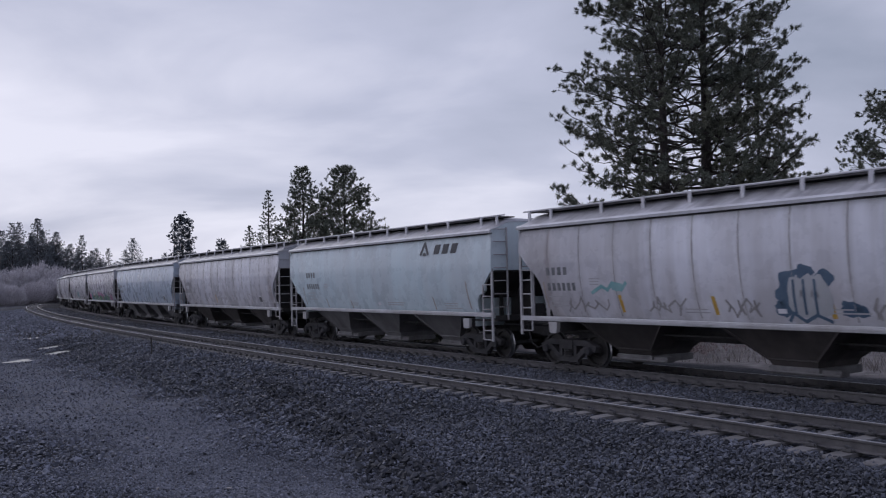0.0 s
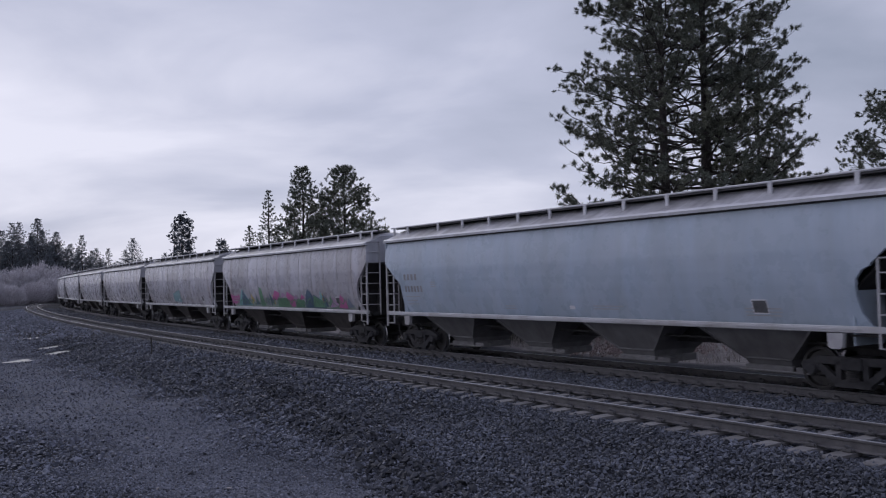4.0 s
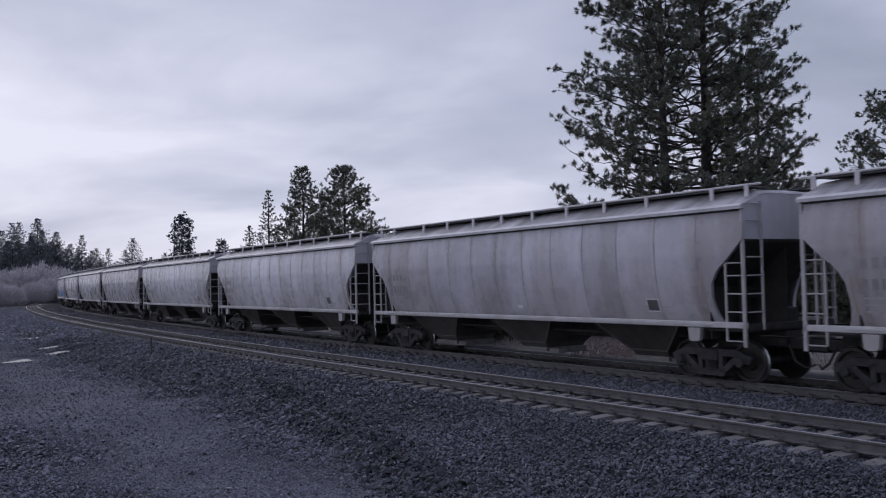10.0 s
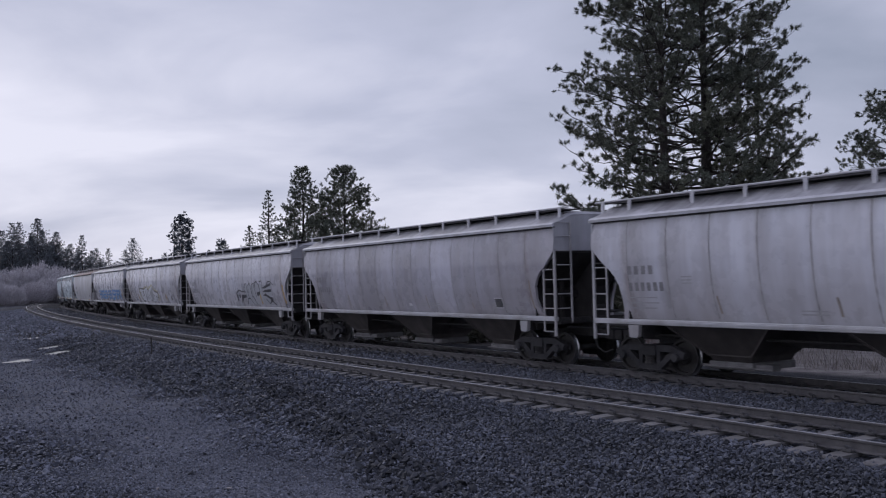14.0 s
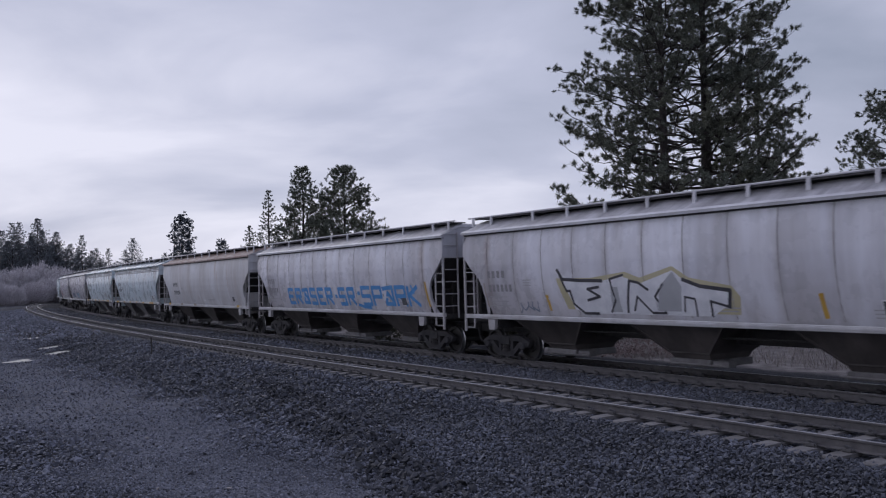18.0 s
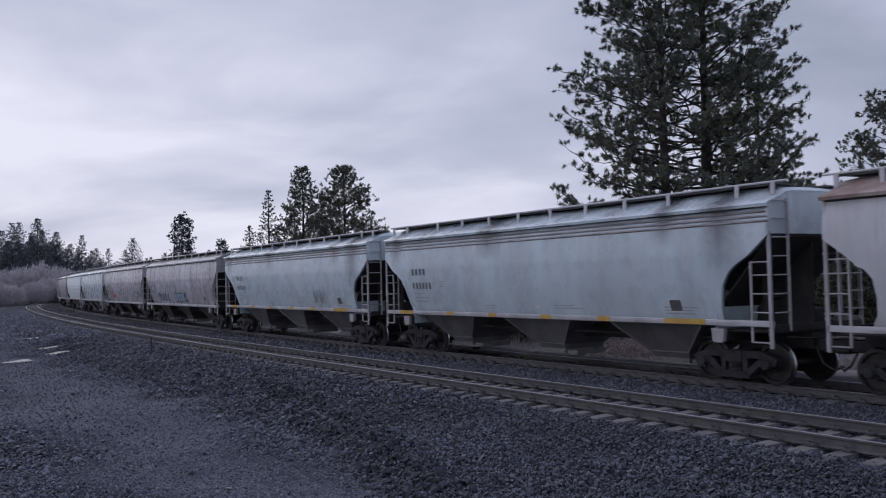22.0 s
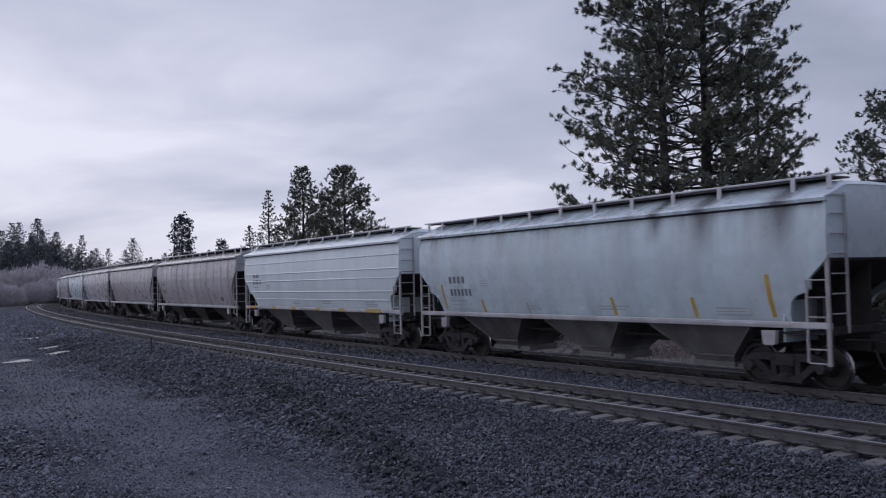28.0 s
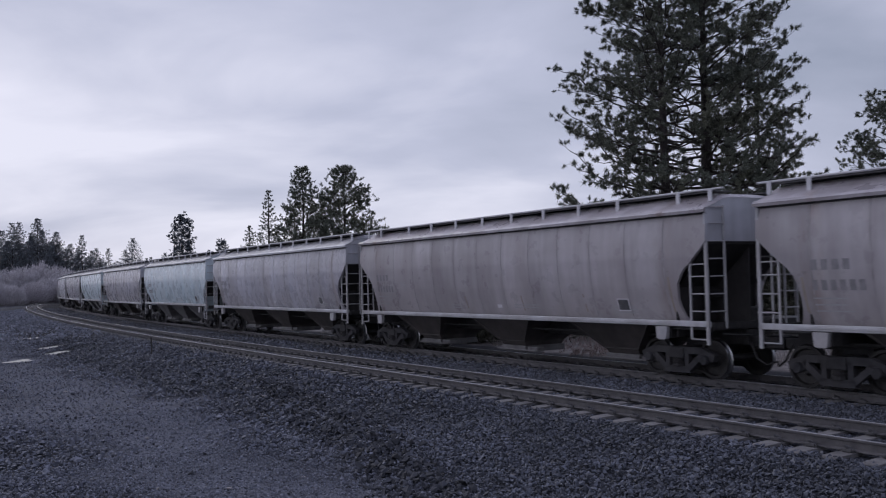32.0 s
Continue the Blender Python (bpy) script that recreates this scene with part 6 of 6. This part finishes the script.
    part("crown", fast_mesh("crown", v, np.arange(len(v)).reshape(-1, 3), [foliage or needle]), None, tree, "open crown of dark green needle tufts")
    return tree


def bare_bush(name, label, w, h, stems, seed):
    """A leafless willow thicket: many fanning stems with finer twigs."""
    rng = np.random.default_rng(seed)
    bush = thing(name, label, "bush")
    s = Solid()
    quads = []
    for i in range(stems):
        az, rad = rng.uniform(0, 2 * math.pi), math.sqrt(rng.random()) * 0.97
        p0 = np.array([math.cos(az) * rad * w * 0.2, math.sin(az) * rad * w * 0.2, -0.2])
        tip = np.array([math.cos(az) * rad * w * 0.62, math.sin(az) * rad * w * 0.62, h * math.sqrt(1 - rad * rad)]) * rng.uniform(0.88, 1.0)
        d = tip - p0
        L = float(np.linalg.norm(d))
        d /= L
        p1, p2 = p0 + d * L * 0.5 + np.array([0, 0, L * 0.05]), tip
        s.tube([tuple(p0), tuple(p1), tuple(p2)], [0.06, 0.04, 0.015], 4, cap=False)
        m = 60
        f = rng.uniform(0.2, 1.0, m)
        b = p0 + d * (L * f)[:, None]
        dd = d + rng.normal(0, 0.6, (m, 3))
        dd /= np.linalg.norm(dd, axis=1)[:, None]
        e = b + dd * (L * rng.uniform(0.06, 0.15, m))[:, None]
        sd = np.cross(dd, rng.normal(size=(m, 3)))
        sd /= np.linalg.norm(sd, axis=1)[:, None]
        quads.append(np.stack([b + sd * 0.02, b - sd * 0.02, e - sd * 0.014, e + sd * 0.014], axis=1).reshape(-1, 3))
    tagged(part("stemwork", s, grey_twig, bush), kind="stuff")
    v = np.concatenate(quads)
    n = len(v) // 4
    part("crown", fast_mesh("crown", v, np.arange(4 * n).reshape(n, 4), [twig_blade]), None, bush, "haze of thin bare twigs")
    return bush


def stand(ob, x, y, turn=0.0, scale=1.0):
    z = float(ground_z(np.array([x]), np.array([y]))[0][0])
    ob.matrix_basis = Matrix.Translation((x, y, z)) @ Matrix.Rotation(turn, 4, "Z") @ Matrix.Scale(scale, 4)
    return ob


def at_view(px, dist):
    """Ground place along a bearing; px is counted across a picture 1568 wide."""
    return (px - 784.0) / 1618.0 * dist, dist


def build_trees():
    # the tall pair behind the train
    a = pine("ponderosa_pine", "tall ponderosa pine with an open dark green crown", 18.0, 4.6, 0.21, 108, 11, 0.21, 84, 0.022, 11, 0.30, "oval", 0.004, bare=0.45, spread=1.1)
    stand(a, *at_view(1176, 40.0))
    b = pine("ponderosa_pine", "tall ponderosa pine with a dense dark green crown", 19.5, 4.2, 0.18, 116, 11, 0.21, 84, 0.022, 27, 0.34, "oval", -0.002, bare=0.45, spread=1.1)
    d = pine("ponderosa_pine", "younger ponderosa pine crowding the tall pair", 12.4, 3.0, 0.2, 60, 10, 0.21, 84, 0.022, 29, 0.16, "dome", 0.0, bare=0.4, spread=1.1)
    stand(d, *at_view(1346, 43.5))
    stand(b, *at_view(1250, 41.5))
    c = pine("ponderosa_pine", "ponderosa pine seen over the train's roof", 13.4, 3.3, 0.22, 90, 10, 0.21, 54, 0.032, 31, 0.2, "round", spread=1.1)
    stand(c, *at_view(1592, 56.0))
    # the middle group
    for px, dist, h, r, seed, shape, nl, tw, bl in ((537, 88.0, 13.9, 2.3, 41, "spire", 106, 10, 40), (613, 82.0, 13.0, 3.2, 42, "spire", 130, 11, 40), (478, 92.0, 12.3, 2.3, 43, "cone", 96, 7, 28), (666, 86.0, 7.6, 2.4, 44, "round", 44, 10, 36), (576, 95.0, 10.6, 2.8, 45, "spire", 76, 10, 36), (443, 105.0, 9.6, 2.3, 46, "cone", 90, 7, 32), (508, 98.0, 9.0, 2.6, 47, "round", 46, 9, 30)):
        t = pine("pine", "mid-sized pine with a ragged tufted crown", h, r, 0.14, nl, tw, 0.22, bl, 0.042, seed, 0.18, shape, spread=1.1, thin=0.10)
        stand(t, *at_view(px, dist))
    # lone and far ones, in the haze-tinted needle colour
    t = pine("pine", "lone slender pine beyond the train", 13.3, 1.7, 0.12, 84, 9, 0.28, 34, 0.065, 51, 0.17, "column", foliage=needle_hazed, spread=1.1)
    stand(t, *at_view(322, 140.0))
    t = pine("pine", "small round-topped pine beyond the train", 9.9, 0.95, 0.12, 60, 7, 0.26, 30, 0.065, 52, 0.15, "column", foliage=needle_hazed, spread=1.1)
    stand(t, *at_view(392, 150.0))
    protos = []
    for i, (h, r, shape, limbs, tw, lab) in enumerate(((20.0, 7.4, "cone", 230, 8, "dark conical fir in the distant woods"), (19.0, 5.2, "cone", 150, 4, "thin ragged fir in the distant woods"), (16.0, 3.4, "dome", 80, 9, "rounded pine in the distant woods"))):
        protos.append(pine("fir", lab, h, r, 0.06, limbs, tw, 0.42, 9, 0.13, 60 + i, 0.2, shape, foliage=needle_hazed, bare=0.2, thin=0.3))
    rng = random.Random(4)
    spots = [(76, 262, 0, 1.0), (58, 268, 0, 0.95), (106, 266, 0, 0.85), (28, 262, 0, 0.95), (2, 258, 0, 1.0), (140, 270, 0, 0.75), (160, 272, 0, 0.72), (90, 270, 2, 0.95), (42, 264, 2, 1.0), (68, 232, 0, 1.06), (20, 236, 1, 1.08), (35, 240, 1, 1.10), (100, 238, 0, 0.90), (124, 246, 0, 0.76), (146, 240, 1, 0.90), (168, 250, 0, 0.70), (8, 245, 2, 0.95)]
    spots += [(52, 250, 0, 0.90), (84, 252, 2, 0.95), (-30, 236, 0, 1.0), (-70, 232, 1, 1.1), (-110, 236, 0, 0.9),
             (112, 244, 2, 0.8), (134, 252, 2, 0.75), (30, 254, 0, 0.8), (156, 256, 2, 0.7), (60, 246, 2, 0.95), (92, 246, 0, 0.8), (46, 238, 2, 0.8), (14, 240, 0, 0.8), (178, 262, 0, 0.58)]
    spots += [(192, 258, 1, 0.75), (233, 262, 0, 0.86), (221, 270, 1, 0.75), (258, 275, 1, 0.62), (275, 280, 2, 0.62), (290, 278, 0, 0.66), (208, 280, 2, 0.66), (244, 285, 2, 0.7), (265, 285, 0, 0.62), (305, 290, 2, 0.66), (345, 290, 1, 0.58), (336, 292, 2, 0.6), (360, 295, 2, 0.52), (374, 300, 0, 0.52)]
    for px, dist, k, sc in spots:
        x, y = at_view(px, dist)
        stand(copy_thing(protos[k], Matrix.Identity(4)), x, y, rng.uniform(0, 6.28), sc)
    for i in range(44):
        px, dist = rng.uniform(-260, 1900), rng.uniform(300, 380)
        x, y = at_view(px, dist)
        stand(copy_thing(protos[rng.randrange(3)], Matrix.Identity(4)), x, y, rng.uniform(0, 6.28), rng.uniform(0.5, 0.8))
    for k, (px, dist, sc) in enumerate(((400, 305, 0.58), (420, 300, 0.66), (180, 300, 0.7))):
        x, y = at_view(px, dist)
        stand(protos[k], x, y, 1.0, sc)


def build_bushes():
    for i, (px, dist, w, h) in enumerate(((70, 190, 8.0, 8.8), (40, 186, 8.0, 8.2), (98, 205, 8.0, 8.4), (120, 212, 7.0, 7.8), (8, 182, 7.0, 7.4), (-20, 182, 7.0, 7.2), (22, 168, 5.0, 4.2), (60, 174, 6.0, 4.4), (-8, 168, 6.0, 4.6), (86, 180, 6.0, 5.0))):
        b = bare_bush("willow_thicket", "bare grey willow thicket beside the bend", w, h * 0.98, 170, 80 + i)
        stand(b, *at_view(px, dist))
    # dark brush under the tall pines, seen through the gaps of the train
    rng = np.random.default_rng(5)
    for i in range(26):
        sh = thing("shrub", "dark brush below the pines behind the railway", "bush", "brush behind the railway")
        n = 900
        p = rng.normal(size=(n, 3)) * (1.7, 1.4, 0.9)
        p = np.clip(p, -3.2, 3.2)
        p[:, 2] = np.minimum(np.abs(p[:, 2]) * 2.3, 3.6 * rng.random(n) ** 0.7) + 0.15
        q = Solid()
        for k in range(9):
            e = p[rng.integers(n)]
            q.tube([(0, 0, -0.2), (e[0] * 0.45, e[1] * 0.45, e[2] * 0.6), tuple(e)], [0.05, 0.03, 0.01], 5, cap=False)
        tagged(part("stemwork", q, bark, sh), kind="stuff")
        axx = rng.normal(size=(n, 3))
        axx /= np.linalg.norm(axx, axis=1)[:, None]
        v = needles(rng, p, axx, 0.34, 9, 0.10)
        part("foliage", fast_mesh("foliage", v, np.arange(len(v)).reshape(-1, 3), [brush_leaf]), None, sh)
        x, y = at_view(560 + 1250 * i / 26 + rng.uniform(-30, 30), rng.uniform(40, 58) + (20 if i < 5 else 0))
        stand(sh, x, y, 0.0, rng.uniform(0.85, 1.15))
    for i in range(3):
        sh = thing("low_shrub", "low rust-brown shrub behind the track", "bush", "brush behind the railway")
        n = 260
        p = rng.normal(size=(n, 3)) * (0.9, 0.5, 0.28)
        p[:, 2] = np.abs(p[:, 2]) + 0.05
        axx = rng.normal(size=(n, 3))
        axx /= np.linalg.norm(axx, axis=1)[:, None]
        v = needles(rng, p, axx, 0.12, 9, 0.03)
        part("foliage", fast_mesh("foliage", v, np.arange(len(v)).reshape(-1, 3), [rust_leaf]), None, sh)
        stand(sh, 5.6 + 1.3 * i, 33.0 - 0.6 * i)


def grass_strip(name, label, n, s_lo, s_hi, o_lo, o_hi, h, seed, material, width=0.012):
    rng = np.random.default_rng(seed)
    s, o = rng.uniform(s_lo, s_hi, n), rng.uniform(o_lo, o_hi, n)
    clump = np.array([noise.noise(Vector((a * 0.5, b * 0.5, 3.0))) for a, b in zip(s, o)])
    keep = clump > -0.15
    s, o, clump = s[keep], o[keep], clump[keep]
    n = len(s)
    x, y, a = np.interp(s, PS, PX), np.interp(s, PS, PY), np.interp(s, PS, PA)
    x, y = x - np.sin(a) * o, y + np.cos(a) * o
    z, _, _ = ground_z(x, y)
    p = np.stack([x, y, z - 0.02], axis=1)
    d = rng.normal(0, 0.35, (n, 3))
    d[:, 2] = 1.0
    L = h * rng.uniform(0.4, 1.1, n)[:, None] * (0.7 + clump[:, None])
    sd = np.stack([np.cos(a * 0 + rng.uniform(0, 6.28, n)), np.sin(rng.uniform(0, 6.28, n)), np.zeros(n)], axis=1) * width
    v = np.stack([p + sd, p - sd, p + d * L - sd * 0.3, p + d * L + sd * 0.3], axis=1).reshape(-1, 3)
    return tagged(new(name, fast_mesh(name, v, np.arange(4 * n).reshape(n, 4), [material])), label, "grass", kind="stuff")


def puddle(x, y, rx, ry, seed):
    rng = random.Random(seed)
    z = -0.508
    n = 28
    s = Solid()
    ring = []
    for k in range(n):
        a = 2 * math.pi * k / n
        r = 1 + 0.25 * math.sin(3 * a + seed) + rng.uniform(-0.1, 0.1)
        ring.append((x + rx * r * math.cos(a), y + ry * r * math.sin(a), z))
    s.add(ring + [(a, b, z - 0.08) for a, b, _ in ring], [tuple(range(n))] + [(k, k + n, (k + 1) % n + n, (k + 1) % n) for k in range(n)])
    return tagged(new("puddle", s.mesh("puddle", [water_mat])), "shallow rain puddle on the gravel", "puddle", "puddles", "structure")


def build_small():
    for row in PUDDLES:
        puddle(*row)
    # a short marker post beside the siding
    for s in np.arange(20, 80, 0.25):
        x, y, a = on_line(s, 7.9)
        if x / y < (268 - 784.0) / 1618.0:
            break
    p = thing("marker_post", "short thin steel marker post beside the track", "post")
    z = float(ground_z(np.array([x]), np.array([y]))[0][0])
    p.matrix_basis = Matrix.Translation((x, y, z))
    q = Solid()
    q.box(-0.025, 0.025, -0.02, 0.02, -0.3, 0.68, bev=0.006)
    part("shaft", q, post_steel, p)
    q = Solid()
    q.box(-0.032, 0.032, -0.027, 0.027, 0.68, 0.72, bev=0.008)
    part("cap", q, post_steel, p)


build_train()
build_trees()
build_bushes()
build_small()
grass_strip("dry_grass", "pale dry grass behind the railway", 26000, -12, 70, -12.0, -4.6, 0.42, 7, straw_blade)
lay_ballast("ballast_shoulder_stones", "loose dark basalt ballast beside the siding", -3, 18, 6.3, 10.6, 0.054, 0.033, 1)
lay_ballast("yard_stones", "loose grey stones of the yard", -3, 18, 10.6, 18.5, 0.056, 0.031, 21, material=yard_mat)
lay_ballast("far_shoulder_stones", "loose dark basalt ballast along the siding", 18, 56, 6.3, 10.6, 0.10, 0.052, 4)
lay_ballast("far_yard_stones", "loose grey stones of the yard by the bend", 18, 56, 10.6, 22.0, 0.115, 0.05, 23, material=yard_mat)
lay_ballast("bed_stones", "dark basalt ballast between the rails", 4, 26, -1.6, 6.3, 0.062, 0.034, 6, bed=True, lift=0.15)
lay_ballast("far_bed_stones", "dark basalt ballast between the far rails", 26, 60, -1.6, 6.3, 0.13, 0.06, 8, bed=True, lift=0.0)
lay_ballast("distant_bed_stones", "dark basalt ballast under the distant rails", 60, 140, -1.6, 6.3, 0.26, 0.075, 16, bed=True, lift=0.0)
lay_ballast("distant_stones", "dark gravel along the far bend", 56, 135, 6.3, 26.0, 0.27, 0.08, 14, material=fine_mat)
lay_chips("road_chips", "fine grey chippings on the service road", -3, 24, 9.0, 19.5, 0.066, 0.021, 10, fine_mat)
lay_chips("pale_chips", "a few pale flat chips on the gravel", -3, 40, 7.0, 20.0, 0.5, 0.06, 12, pale_mat, 0.05, 0.35)
lay_clods()
build_track("siding_track", "empty siding track on concrete ties", SIDING, SIDING_Z, 4.0, 150.0)
build_track("main_track", "main track under the train on concrete ties", 0.0, 0.0, 4.0, 80.0)
motions()
